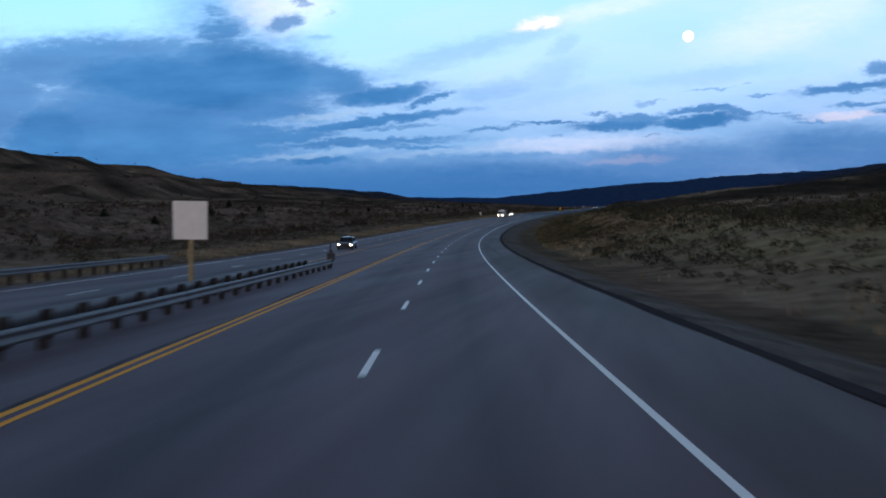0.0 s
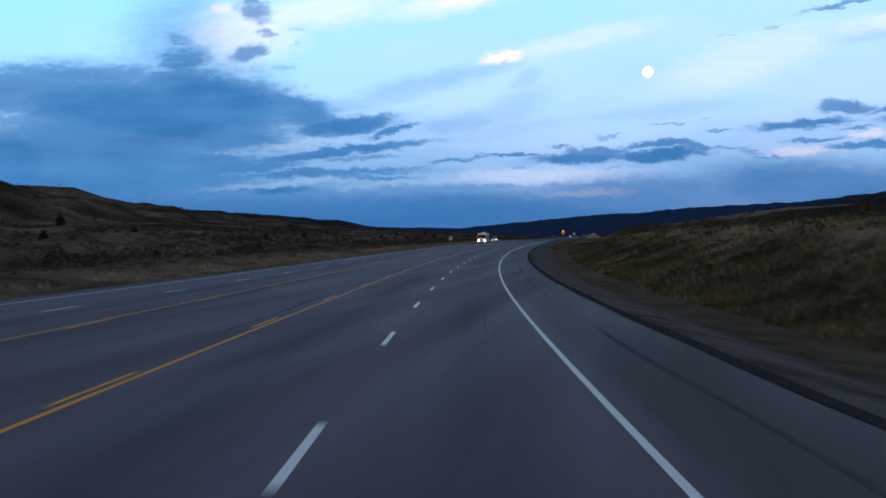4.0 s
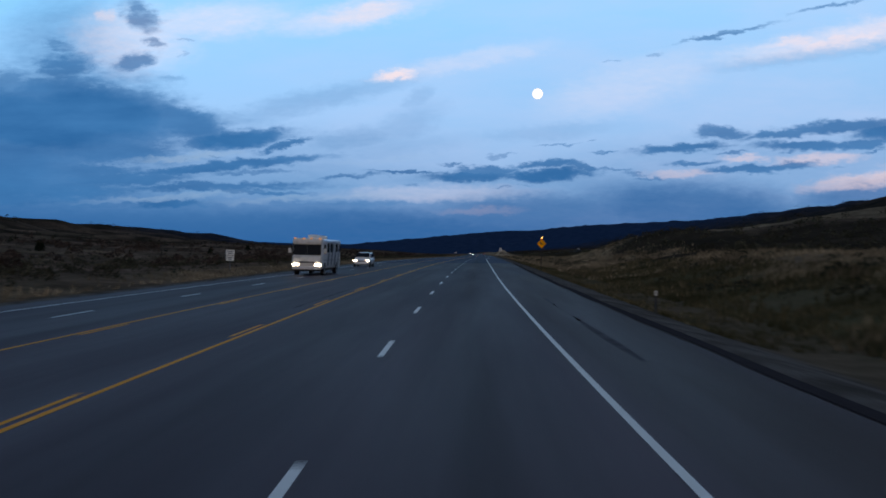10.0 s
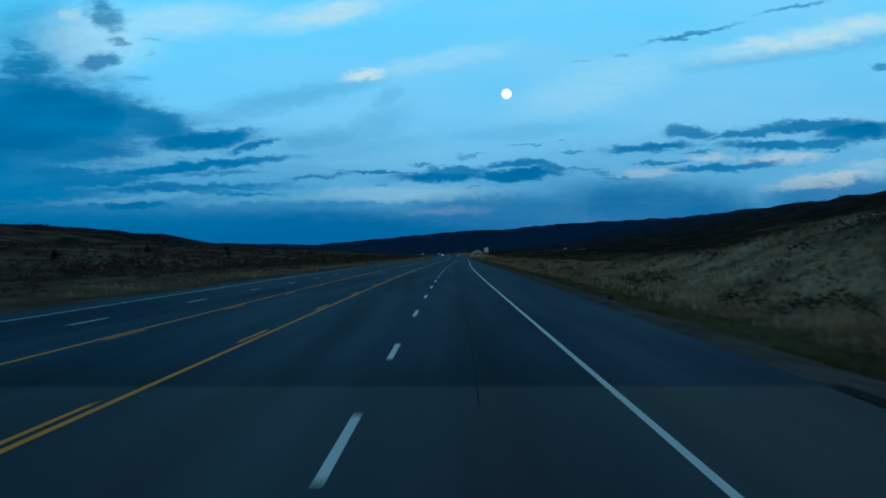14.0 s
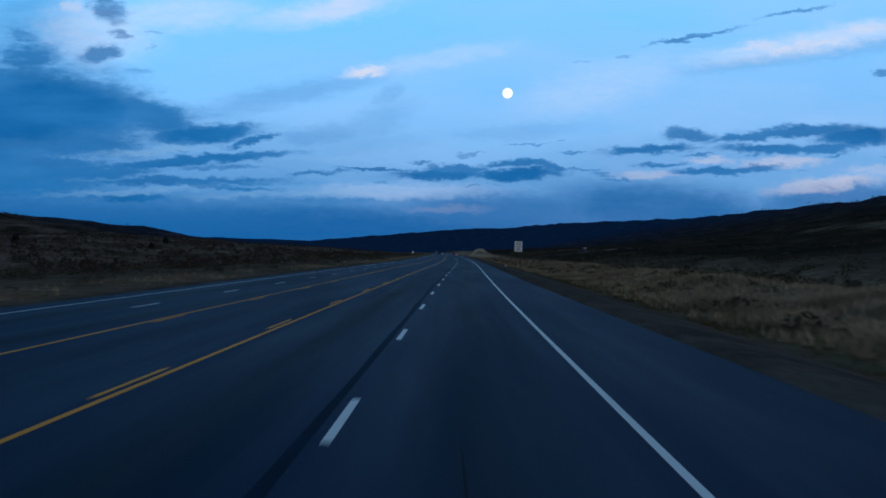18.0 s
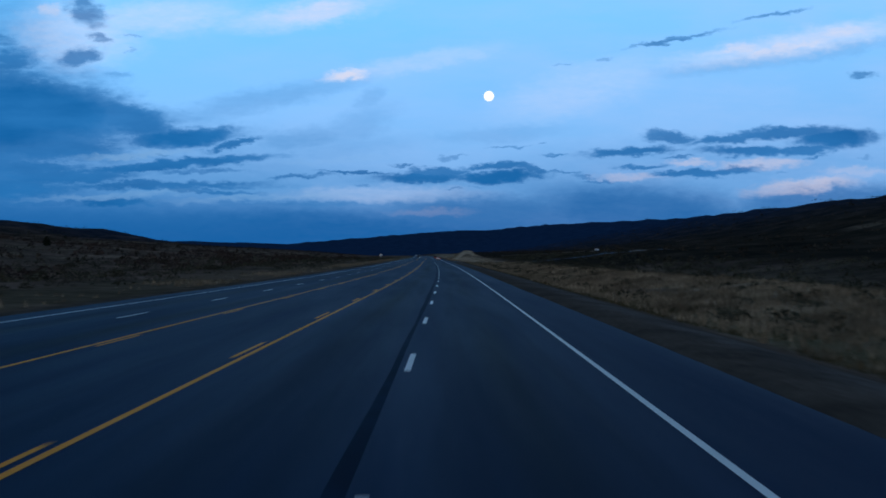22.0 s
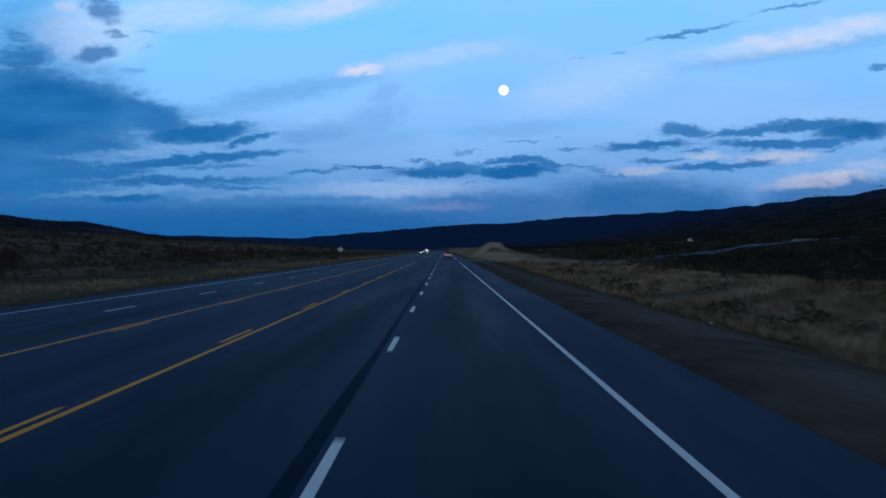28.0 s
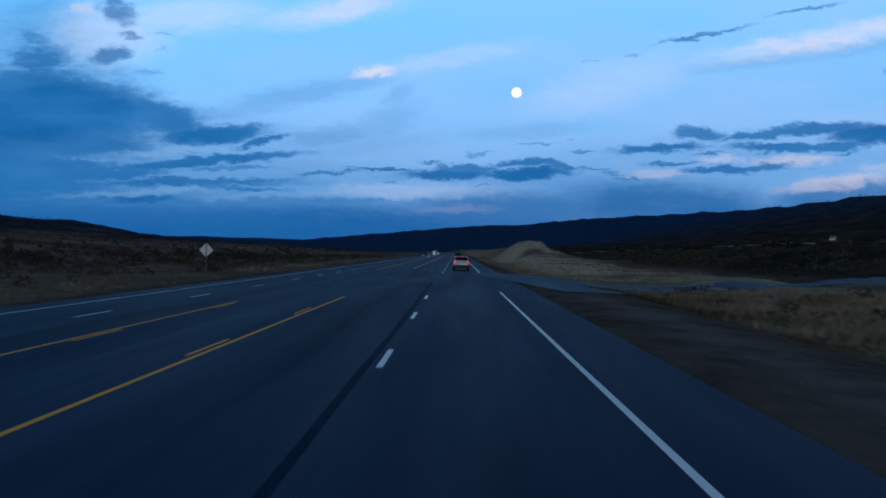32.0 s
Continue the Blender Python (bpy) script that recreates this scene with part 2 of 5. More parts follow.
# clear sky between the clouds: deep at the horizon, light overhead
base = wramp(wmath("MULTIPLY", SZ, 2.2, clamp=True), [
    (0.0, (0.012, 0.095, 0.310)), (0.06, (0.022, 0.130, 0.380)), (0.14, (0.130, 0.330, 0.640)), (0.22, (0.240, 0.470, 0.830)),
    (0.36, (0.255, 0.550, 0.970)), (0.60, (0.190, 0.580, 1.050)), (1.0, (0.180, 0.560, 1.000))])
side = wmath("MULTIPLY_ADD", SX, 0.9, 0.52, clamp=True)
base = wcolor(wmath("MULTIPLY", side, 0.55), base, wcolor(wmath("MULTIPLY", SZ, 3.0, clamp=True), (0.09, 0.23, 0.50), (0.36, 0.58, 0.93)))
veil = wmath("MULTIPLY_ADD", wnoise(5, 17, 6, 11.0, 0.6), 3.2, -1.25, clamp=True)
base = wcolor(wmath("MULTIPLY", veil, wmath("MULTIPLY_ADD", side, 0.32, 0.10)), base, (0.42, 0.56, 0.88))
haze = wmath("MULTIPLY", layers["haze"], wmath("MULTIPLY_ADD", fray, 0.35, 0.74, clamp=True))
base = wcolor(haze, base, (0.014, 0.110, 0.330))
soft_veil = wmath("MULTIPLY", layers["soft"], wmath("MULTIPLY_ADD", fray, 1.0, 0.35, clamp=True))
base = wcolor(soft_veil, base, (0.060, 0.215, 0.490))
pale = wmath("MULTIPLY", layers["pale"], wmath("MULTIPLY_ADD", fray, 1.5, 0.0, clamp=True))
base = wcolor(wmath("MULTIPLY", pale, 0.85), base, (0.74, 0.73, 0.86))
base = wcolor(wmath("MULTIPLY", layers["peach"], wmath("MULTIPLY_ADD", fray, 1.4, 0.1, clamp=True)), base, (0.92, 0.70, 0.66))
dark = wmath("MULTIPLY", wmath("MULTIPLY_ADD", wmath("SUBTRACT", fray, 0.53), 2.0, wmath("MULTIPLY", layers["dark"], 1.50), clamp=True), wmath("POWER", layers["dark"], 0.6))
shade = wcolor(wmath("MULTIPLY_ADD", wnoise(7, 30, 5, 5.0), 2.2, -0.6, clamp=True), (0.006, 0.100, 0.310), (0.026, 0.165, 0.430))
base = wcolor(wmath("MULTIPLY", dark, 0.98), base, shade)
streak = wmath("MULTIPLY", layers["streak"], wmath("MULTIPLY_ADD", fray, 2.4, -0.7, clamp=True))
base = wcolor(wmath("MULTIPLY", streak, 0.7), base, (0.27, 0.44, 0.66))
# streaks go on over the rest of the sky
off_side = wn.new("ShaderNodeMapRange")
off_side.interpolation_type = "SMOOTHSTEP"
for i, v in zip(range(1, 5), (0.70, 1.5, 0.0, 1.0)):
    off_side.inputs[i].default_value = v
wl.new(wmath("ABSOLUTE", SX), off_side.inputs[0])
away = wmath("MULTIPLY", off_side.outputs[0], wmath("MULTIPLY_ADD", warp_x, 3.0, -1.2, clamp=True))
base = wcolor(wmath("MULTIPLY", away, 0.6), base, (0.07, 0.19, 0.40))
# overhead and behind, an unseen dark cloud layer, added to dim the ground
dimming_deck = wn.new("ShaderNodeMapRange")
dimming_deck.interpolation_type = "SMOOTHSTEP"
for i, v in zip(range(1, 5), (0.34, 0.75, 0.0, 1.0)):
    dimming_deck.inputs[i].default_value = v
wl.new(SZ, dimming_deck.inputs[0])
base = wcolor(wmath("MULTIPLY", dimming_deck.outputs[0], 0.95), base, wcolor(warp_x, (0.026, 0.044, 0.084), (0.066, 0.104, 0.180)))
# the afterglow of sunset, low in the sky behind the road
glow_a, glow_b = wn.new("ShaderNodeMapRange"), wn.new("ShaderNodeMapRange")
for g_, src, vals in ((glow_a, sep.outputs[1], (-0.15, -0.75, 0.0, 1.0)), (glow_b, sep.outputs[2], (0.42, 0.03, 0.0, 1.0))):
    g_.interpolation_type = "SMOOTHSTEP"
    for i, v in zip(range(1, 5), vals):
        g_.inputs[i].default_value = v
    wl.new(src, g_.inputs[0])
base = wcolor(wmath("MULTIPLY", glow_a.outputs[0], glow_b.outputs[0]), base, (1.10, 0.85, 0.72))
# the moon, with a faint ring of lit haze
moon_way = Vector((0.06138, 1.0, 0.18253)).normalized()
dot = wn.new("ShaderNodeVectorMath")
dot.operation = "DISTANCE"
wl.new(way, dot.inputs[0])
dot.inputs[1].default_value = moon_way
disc = wn.new("ShaderNodeMapRange")
disc.interpolation_type = "SMOOTHSTEP"
for i, v in zip(range(1, 5), (0.0062, 0.0050, 0.0, 1.0)):
    disc.inputs[i].default_value = v
wl.new(dot.outputs["Value"], disc.inputs[0])
base = wcolor(wmath("MULTIPLY", disc.outputs[0], wmath("GREATER_THAN", sep.outputs[1], 0.0)), base, (1.25, 1.15, 1.0))
bg = wn.new("ShaderNodeBackground")
bg.inputs["Strength"].default_value = 1.0
wl.new(base, bg.inputs["Color"])
wl.new(bg.outputs[0], wn.new("ShaderNodeOutputWorld").inputs["Surface"])


# ---- materials ----
def mat(name, rough=0.7, metal=0.0, gloss=0.5):
    m = bpy.data.materials.new(name)
    m.use_nodes = True
    b = m.node_tree.nodes["Principled BSDF"]
    b.inputs["Roughness"].default_value, b.inputs["Metallic"].default_value, b.inputs["Specular IOR Level"].default_value = rough, metal, gloss
    return m, m.node_tree.nodes, m.node_tree.links, b


def tex_noise(m, scale, detail=4, rough=0.6, stretch=(1, 1, 1), kind="Object"):
    ns, ls = m.node_tree.nodes, m.node_tree.links
    tc, mp, n = ns.new("ShaderNodeTexCoord"), ns.new("ShaderNodeMapping"), ns.new("ShaderNodeTexNoise")
    mp.inputs["Scale"].default_value = stretch
    ls.new(tc.outputs[kind], mp.inputs[0])
    ls.new(mp.outputs[0], n.inputs["Vector"])
    n.inputs["Scale"].default_value, n.inputs["Detail"].default_value, n.inputs["Roughness"].default_value = scale, detail, rough
    return n.outputs["Fac"]


def ramp(m, fac, stops):
    n = m.node_tree.nodes.new("ShaderNodeValToRGB")
    m.node_tree.links.new(fac, n.inputs[0])
    el = n.color_ramp.elements
    while len(el) < len(stops):
        el.new(0.5)
    for e, (p, c) in zip(el, stops):
        e.position = p
        e.color = (*c, 1) if isinstance(c, tuple) else (c, c, c, 1)
    return n.outputs[0]


def mixc(m, fac, a, b):
    n = m.node_tree.nodes.new("ShaderNodeMix")
    n.data_type = "RGBA"
    for sock, v in ((n.inputs[0], fac), (n.inputs[6], a), (n.inputs[7], b)):
        if isinstance(v, (int, float)):
            sock.default_value = v
        elif isinstance(v, tuple):
            sock.default_value = (*v, 1)
        else:
            m.node_tree.links.new(v, sock)
    return n.outputs[2]


def bump(m, b, fac, strength, dist=0.02):
    n = m.node_tree.nodes.new("ShaderNodeBump")
    n.inputs["Strength"].default_value, n.inputs["Distance"].default_value = strength, dist
    m.node_tree.links.new(fac, n.inputs["Height"])
    m.node_tree.links.new(n.outputs[0], b.inputs["Normal"])


def plain(name, color, rough=0.6, metal=0.0, vary=0.18, scale=3.0, emit=0.0, coat=0.0, gloss=None):
    """A surface of one colour with slight dirt and unevenness."""
    m, ns, ls, b = mat(name, rough, metal, (0.08 if rough > 0.8 else 0.5) if gloss is None else gloss)
    f = tex_noise(m, scale, 5)
    ls.new(ramp(m, f, [(0.3, tuple(c * (1 - vary) for c in color)), (0.7, tuple(min(1, c * (1 + vary)) for c in color))]), b.inputs["Base Color"])
    b.inputs["Coat Weight"].default_value = coat
    if emit:
        b.inputs["Emission Color"].default_value, b.inputs["Emission Strength"].default_value = (*color, 1), emit
    return m


def attr(m, name):
    n = m.node_tree.nodes.new("ShaderNodeAttribute")
    n.attribute_name = name
    return n.outputs["Fac"]


def asphalt(name, dark, light, tint, gloss=0.10, verge=(1.0, 1.0, 1.0)):
    m, ns, ls, b = mat(name, 0.78)
    fine, broad = tex_noise(m, 60, 3), tex_noise(m, 0.6, 5, 0.6, (1, 0.06, 1))
    lane = tex_noise(m, 0.9, 4, 0.6, (1, 0.04, 1))
    c = ramp(m, fine, [(0.3, tuple(dark * t for t in tint)), (0.75, tuple(light * t for t in tint))])
    c = mixc(m, ramp(m, broad, [(0.35, 0.0), (0.7, 0.45)]), c, tuple(dark * 0.8 * t for t in tint))
    c = mixc(m, ramp(m, lane, [(0.45, 0.0), (0.75, 0.35)]), c, tuple(light * 1.15 * t for t in tint))
    # darker, bluer tone that grows along the old road towards the joint
    c = mixc(m, attr(m, "bluish"), c, tuple(0.45 * dark * t for t in (0.6, 0.95, 1.45)))
    # tyre-polished wheel tracks and oil down the middle of each lane
    c = mixc(m, attr(m, "wear"), c, tuple(dark * 0.45 * t for t in tint))
    # browner shoulder, with the lens's corner darkening also put into its colour
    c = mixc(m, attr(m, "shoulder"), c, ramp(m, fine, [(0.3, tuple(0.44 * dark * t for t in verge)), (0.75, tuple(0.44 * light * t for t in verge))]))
    ls.new(c, b.inputs["Base Color"])
    b.inputs["Specular IOR Level"].default_value = gloss
    ls.new(ramp(m, broad, [(0.3, 0.60), (0.7, 0.78)]), b.inputs["Roughness"])
    bump(m, b, fine, 0.35, 0.01)
    return m


M_OLD = asphalt("old_asphalt", 0.072, 0.118, (1.40, 0.95, 1.15), 0.11, (1.50, 1.02, 1.00))
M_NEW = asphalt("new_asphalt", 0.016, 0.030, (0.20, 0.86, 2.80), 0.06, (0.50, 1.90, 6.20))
M_SIDE = asphalt("side_asphalt", 0.034, 0.060, (0.50, 0.92, 1.80), 0.10)
M_SEAM = plain("tar_seam", (0.012, 0.017, 0.024), 0.95)
M_SEAL = plain("crack_sealant", (0.050, 0.044, 0.048), 0.95, gloss=0.0)


def paint(name, color, worn):
    m, ns, ls, b = mat(name, 0.7, gloss=0.2)
    f, g = tex_noise(m, 14, 6, 0.7), tex_noise(m, 1.3, 3)
    c = ramp(m, f, [(worn - 0.12, tuple(0.3 * x + 0.03 for x in color)), (worn + 0.05, color)])
    c = mixc(m, ramp(m, g, [(0.45, 0.0), (0.8, 0.2)]), c, tuple(0.45 * x + 0.02 for x in color))
    ls.new(c, b.inputs["Base Color"])
    bump(m, b, f, 0.2, 0.004)
    return m


M_WHITE = paint("white_road_paint", (0.90, 0.89, 0.86), 0.22)
M_YELLOW = paint("yellow_road_paint", (0.95, 0.335, 0.006), 0.30)

# ground: soil, gravel, dry grass and scrub by what covers each stretch
m, ns, ls, b = mat("open_ground", 0.95, gloss=0.0)
n1, n2, n3 = tex_noise(m, 0.035, 6), tex_noise(m, 0.5, 6), tex_noise(m, 6, 4)
soil = ramp(m, n2, [(0.3, (0.100, 0.066, 0.050)), (0.55, (0.190, 0.128, 0.096)), (0.75, (0.270, 0.186, 0.140))])
scrub = ramp(m, n2, [(0.35, (0.056, 0.042, 0.032)), (0.6, (0.118, 0.087, 0.064)), (0.8, (0.180, 0.128, 0.094))])
land = mixc(m, ramp(m, n1, [(0.42, 0.0), (0.62, 1.0)]), scrub, soil)
straw = ramp(m, n2, [(0.25, (0.210, 0.152, 0.094)), (0.55, (0.420, 0.312, 0.200)), (0.8, (0.560, 0.425, 0.280))])
straw = mixc(m, ramp(m, tex_noise(m, 0.16, 5, 0.65), [(0.38, 0.6), (0.56, 0.0)]), straw, (0.130, 0.094, 0.062))
land = mixc(m, attr(m, "straw"), land, straw)
land = mixc(m, attr(m, "wood"), land, ramp(m, n1, [(0.35, (0.018, 0.017, 0.014)), (0.55, (0.038, 0.031, 0.023)), (0.72, (0.078, 0.058, 0.041))]))
land = mixc(m, attr(m, "olive"), land, ramp(m, n2, [(0.3, (0.150, 0.120, 0.060)), (0.55, (0.290, 0.230, 0.124)), (0.78, (0.400, 0.310, 0.190))]))
land = mixc(m, attr(m, "pale"), land, ramp(m, n2, [(0.3, (0.42, 0.31, 0.205)), (0.7, (0.60, 0.46, 0.31))]))
# blue haze of distance, put into the colour of the far slopes
land = mixc(m, attr(m, "far_haze"), land, ramp(m, n1, [(0.35, (0.014, 0.036, 0.082)), (0.7, (0.024, 0.052, 0.110))]))
land = mixc(m, attr(m, "green"), land, ramp(m, n3, [(0.3, (0.060, 0.058, 0.028)), (0.7, (0.140, 0.120, 0.062))]))
brown = ramp(m, n3, [(0.3, (0.072, 0.055, 0.043)), (0.7, (0.150, 0.116, 0.092))])
stony = ramp(m, n3, [(0.3, (0.104, 0.090, 0.082)), (0.7, (0.210, 0.186, 0.170))])
gravel = mixc(m, attr(m, "stony"), brown, stony)
gravel = mixc(m, ramp(m, tex_noise(m, 0.45, 5, 0.6), [(0.42, 0.0), (0.66, 0.65)]), gravel, (0.040, 0.033, 0.028))
land = mixc(m, attr(m, "gravel"), land, gravel)
ls.new(land, b.inputs["Base Color"])
bump(m, b, n3, 0.6, 0.05)
M_LAND = m


# ---- the road's line and the lie of the land ----
ROAD_S = [-60, -20, 20, 60, 100, 140, 180, 220, 260, 300, 340, 380, 420, 460, 500, 540, 580, 620, 660, 700, 740, 780, 820, 860, 900, 940, 980]
ROAD_TURN = [12.14, 11.71, 11.28, 10.79, 9.82, 8.39, 6.74, 5.09, 3.49, 1.99, 0.73, 0.09, -0.11, -0.12, -0.28, -0.56, -0.9, -1.15, -1.27, -1.18, -0.95, -0.64, -0.32, -0.05, 0.03, 0.03, 0.0]
ROAD_RISE = [-0.0359, -0.0359, -0.0346, -0.0291, -0.0229, -0.0152, -0.0078, -0.0012, 0.0029, 0.0046, 0.0062, 0.0064, 0.0047, 0.0019, 0.0005, -0.0004, -0.0002, 0.0005, 0.0005, -0.0018, -0.0014, 0.0, -0.0001, -0.0002, -0.0002, 0.0004, 0.0003]
FS = np.arange(-400, 5001, 2.0)
turn = np.interp(FS, ROAD_S + [1300, 1700, 5000], ROAD_TURN + [0.0, 2.5, 2.5])
rise = np.interp(FS, ROAD_S + [1400, 1700, 2000, 5000], ROAD_RISE + [0.0015, 0.002, -0.004, 0.0])
mid = np.radians((turn[1:] + turn[:-1]) / 2)
FX = np.concatenate([[0], np.cumsum(-np.sin(mid) * 2)])
FY = np.concatenate([[0], np.cumsum(np.cos(mid) * 2)])
FZ = np.concatenate([[0], np.cumsum(rise[1:] + rise[:-1])])
k0 = int(np.argmin(abs(FS + 60)))
FX, FY, FZ = FX - FX[k0], FY - FY[k0], FZ - FZ[k0]
CROSS, CROSS_AT = 0.022, 1.4          # the carriageway leans to its left


def fbm(x, y, size, octaves=4, seed=0.0):
    """Soft uneven relief of about +-1, from rotated waves."""
    r, a = 0.0, 1.0
    for o in range(octaves):
        k = 6.283 / size * 2.03 ** o
        c, s_ = math.cos(1.1 + 2.4 * o + seed), math.sin(1.1 + 2.4 * o + seed)
        u, w = x * c - y * s_, x * s_ + y * c
        r = r + a * (np.sin(k * u + 1.7 * np.sin(0.61 * k * w + o + seed)) * np.sin(0.83 * k * w + 1.3 * np.sin(0.47 * k * u + 2 * o + 3 * seed)))
        a *= 0.52
    return r


def ss(x, a, b):
    t = np.clip((x - a) / (b - a), 0, 1)
    return t * t * (3 - 2 * t)


def edge_right(s):
    return np.interp(s, [0, 150, 400, 450, 545, 630, 740, 900, 1200], [6.9, 7.0, 7.2, 7.5, 7.7, 6.6, 5.95, 5.8, 5.8])


def edge_left(s):
    return np.interp(s, [0, 120, 200, 300, 400, 460, 1200], [-18.0, -18.0, -17.5, -16.4, -14.8, -14.9, -14.9])


def place(s, u, z=0.0):
    """Points at s metres along the road, u to the right of the lane line and z above the road there."""
    s, u = np.asarray(s, float), np.asarray(u, float)
    a = np.radians(np.interp(s, FS, turn))
    return np.stack(np.broadcast_arrays(np.interp(s, FS, FX) + u * np.cos(a), np.interp(s, FS, FY) + u * np.sin(a), np.interp(s, FS, FZ) + z), -1)


def lean(u):
    return CROSS * (np.clip(u, -17, 9) - CROSS_AT)


def side_road_u(s):
    return np.interp(s, [1000, 1015, 1040, 1080, 1120, 1162, 1230, 1300], [8, 40, 72, 95, 99, 92, 70, 60])


# heights of the long ridge, the near hills and the far range
RIDGE_S, RIDGE_H = [-400, 500, 1200, 1800, 2400, 3000, 3800, 4800], [90, 90, 96, 84, 86, 93, 113, 125]
HILL_S, HILL_H = [-400, 500, 900, 1200, 1450, 1650, 1900, 2200, 2500, 2800, 3000, 3400, 4000, 4800], [81, 81, 72, 62, 45, 38, 42, 40, 44, 33, 16, 12, 10, 10]
FAR_U, FAR_H = [-1900, -900, -500, -250, 0, 250, 600, 1200, 1900], [5, 34, 36, 66, 96, 122, 140, 120, 110]


def sage_knoll(s, d):
    """Where sagebrush covers the near face of the spur: 0 to 1."""
    edge = 0.30 * fbm(s, d, 60, 4, 1.3)
    return np.clip(ss(1.0 + 0.5 * edge - np.hypot((s - 436) / 44, (d - 58) / 48), 0.0, 0.25) + ss(1.0 + 0.4 * edge - np.hypot((s - 478) / 34, (d - 31) / 13), 0.0, 0.25), 0, 1)


def tan_hill(s, d):
    """Where pale dry grass lies over the slope to the right: 0 to 1."""
    edge = 0.30 * fbm(s, d, 90, 4, 0.7)
    spur = ss(1.0 + edge - np.hypot((s - 518) / 40, (d - 88) / 62), 0.0, 0.22)
    far_spur = 0.5 * ss(1.0 + edge - np.hypot((s - 690) / 190, (d - 150) / 60), 0.0, 0.22)
    low = 0.45 * ss(0.95 + edge - np.hypot((s - 680) / 150, (d - 60) / 26), 0.0, 0.3)
    brow = ss(1.0 + edge - np.hypot((s - 518) / 10, (d - 30) / 16), 0.0, 0.3)
    strip_ = ss(0.9 + edge - np.hypot((s - 1130) / 260, (d - 300) / 32), 0.0, 0.3) * 0.8
    sage = sage_knoll(s, d)
    return np.clip(np.maximum(np.maximum(np.maximum(spur, far_spur), np.maximum(low, brow)), strip_) - sage, 0, 1)


def height(s, u):
    """Height of the ground above the road at s."""
    s, u = np.broadcast_arrays(np.asarray(s, float), np.asarray(u, float))
    er, el = edge_right(s), edge_left(s)
    rough = fbm(s, u, 23, 4, 0.4)
    big = fbm(s, u, 260, 4, 1.9)
    # right of the road: shoulder, ditch, bank, then slopes up to a long ridge
    d = np.maximum(u - er, 0)
    ditch = np.interp(s, [0, 300, 500, 900, 1000, 1060, 1400], [0.7, 0.9, 0.8, 0.9, 0.4, 0.5, 0.6])
    bank = np.interp(s, [-100, 0, 60, 140, 230, 300, 380, 450, 520, 640, 760, 900, 1000, 1060, 1110, 1135, 1158, 1190, 1230, 1500], [2.6, 2.6, 3.0, 4.1, 4.5, 3.7, 2.5, 1.4, 0.9, 0.8, 0.7, 0.5, 0.1, 0.25, 0.6, 1.6, 5.2, 5.2, 3.8, 3.0])
    hr = lean(er) - ditch * ss(d, np.interp(s, [480, 900], [0.3, 3.0]), np.interp(s, [480, 900], [5.0, 9.0])) + (bank + ditch) * ss(d, np.interp(s, [480, 900, 1020, 1060], [6.0, 9.5, 9.5, 5.0]), np.interp(s, [900, 1030, 1100], [26.0, 24.0, 13.0]))
    hr = hr - np.interp(s, [1110, 1150], [0.75, 0.95]) * bank * ss(d, np.interp(s, [1090, 1150], [30, 15.5]), np.interp(s, [1090, 1150], [80, 21])) * ss(s, 950, 1100)
    hr = hr + 7.0 * np.exp(-((s - 670) / 190) ** 2 - ((d - 165) / 66) ** 2)
    hr = hr + 6.5 * ss(d, 22, 90) + np.maximum(d - 70, 0) * 0.03 + np.interp(s, RIDGE_S, RIDGE_H) * ss(d, 110, np.interp(s, [0, 3000, 4700], [760, 760, 520]))
    hr = hr - np.interp(s, [110, 170, 330, 440], [0, 2.6, 2.2, 0]) * ss(d, 25, 42)
    hr = hr - np.interp(s, [420, 520, 700, 950, 1010], [0, 2.2, 3.0, 2.2, 0]) * ss(d, 18, 45) * (1 - ss(d, 70, 160))
    hr = hr + np.exp(-((s - 505) / 52) ** 2) * (6.4 * ss(d, 13, 35) + 0.018 * np.clip(d - 42, 0, 90)) * (1 - ss(d, 150, 330))
    hr = hr + rough * 0.32 * ss(d, 5, 25) + big * 3.0 * ss(d, 60, 220) + big * 3 * ss(d, 300, 700)
    # left: verge, then a low valley and hills beyond it
    g = np.maximum(el - u, 0)
    top = np.interp(s, HILL_S, HILL_H)
    hl = lean(el) - 0.5 * ss(g, 0.5, 4) + np.interp(s, [0, 300, 600], [0.5, 0.3, 0.0]) * ss(g, 6, 11) - np.interp(s, [0, 350, 700, 1000], [1.6, 1.8, 2.2, 1.2]) * ss(g, 9, 45)
    hl = hl + np.interp(s, [40, 140, 330, 460], [0, 3.2, 2.6, 0]) * ss(g, 38, 80) * (1 - 0.5 * ss(g, 90, 150)) * (1 + 0.5 * rough)
    climb = ss(g + 50 * fbm(s, u, 420, 3, 4.2), 330, 800)
    climb = climb - 0.036 * np.sin(2 * np.pi * 5 * climb)
    hl = hl + 4 * ss(g, 60, 190) + 4 * ss(g, 200, 300) * (0.5 + 0.5 * np.sin(s / 110.0)) + (top - 6) * climb
    hl = hl + rough * 0.30 * ss(g, 6, 25) + big * 1.4 * ss(g, 60, 220) + big * 4 * ss(g, 420, 700)
    h = np.where(u > er, hr, np.where(u < el, hl, lean(u) - 0.2))
    # the far end closes with a low blue range
    far = np.interp(u, FAR_U, FAR_H)
    return np.maximum(h, far * ss(s, 3700, 4700) + big * 3 * ss(s, 3700, 4700) - 400 * (1 - ss(s, 3600, 3900)))


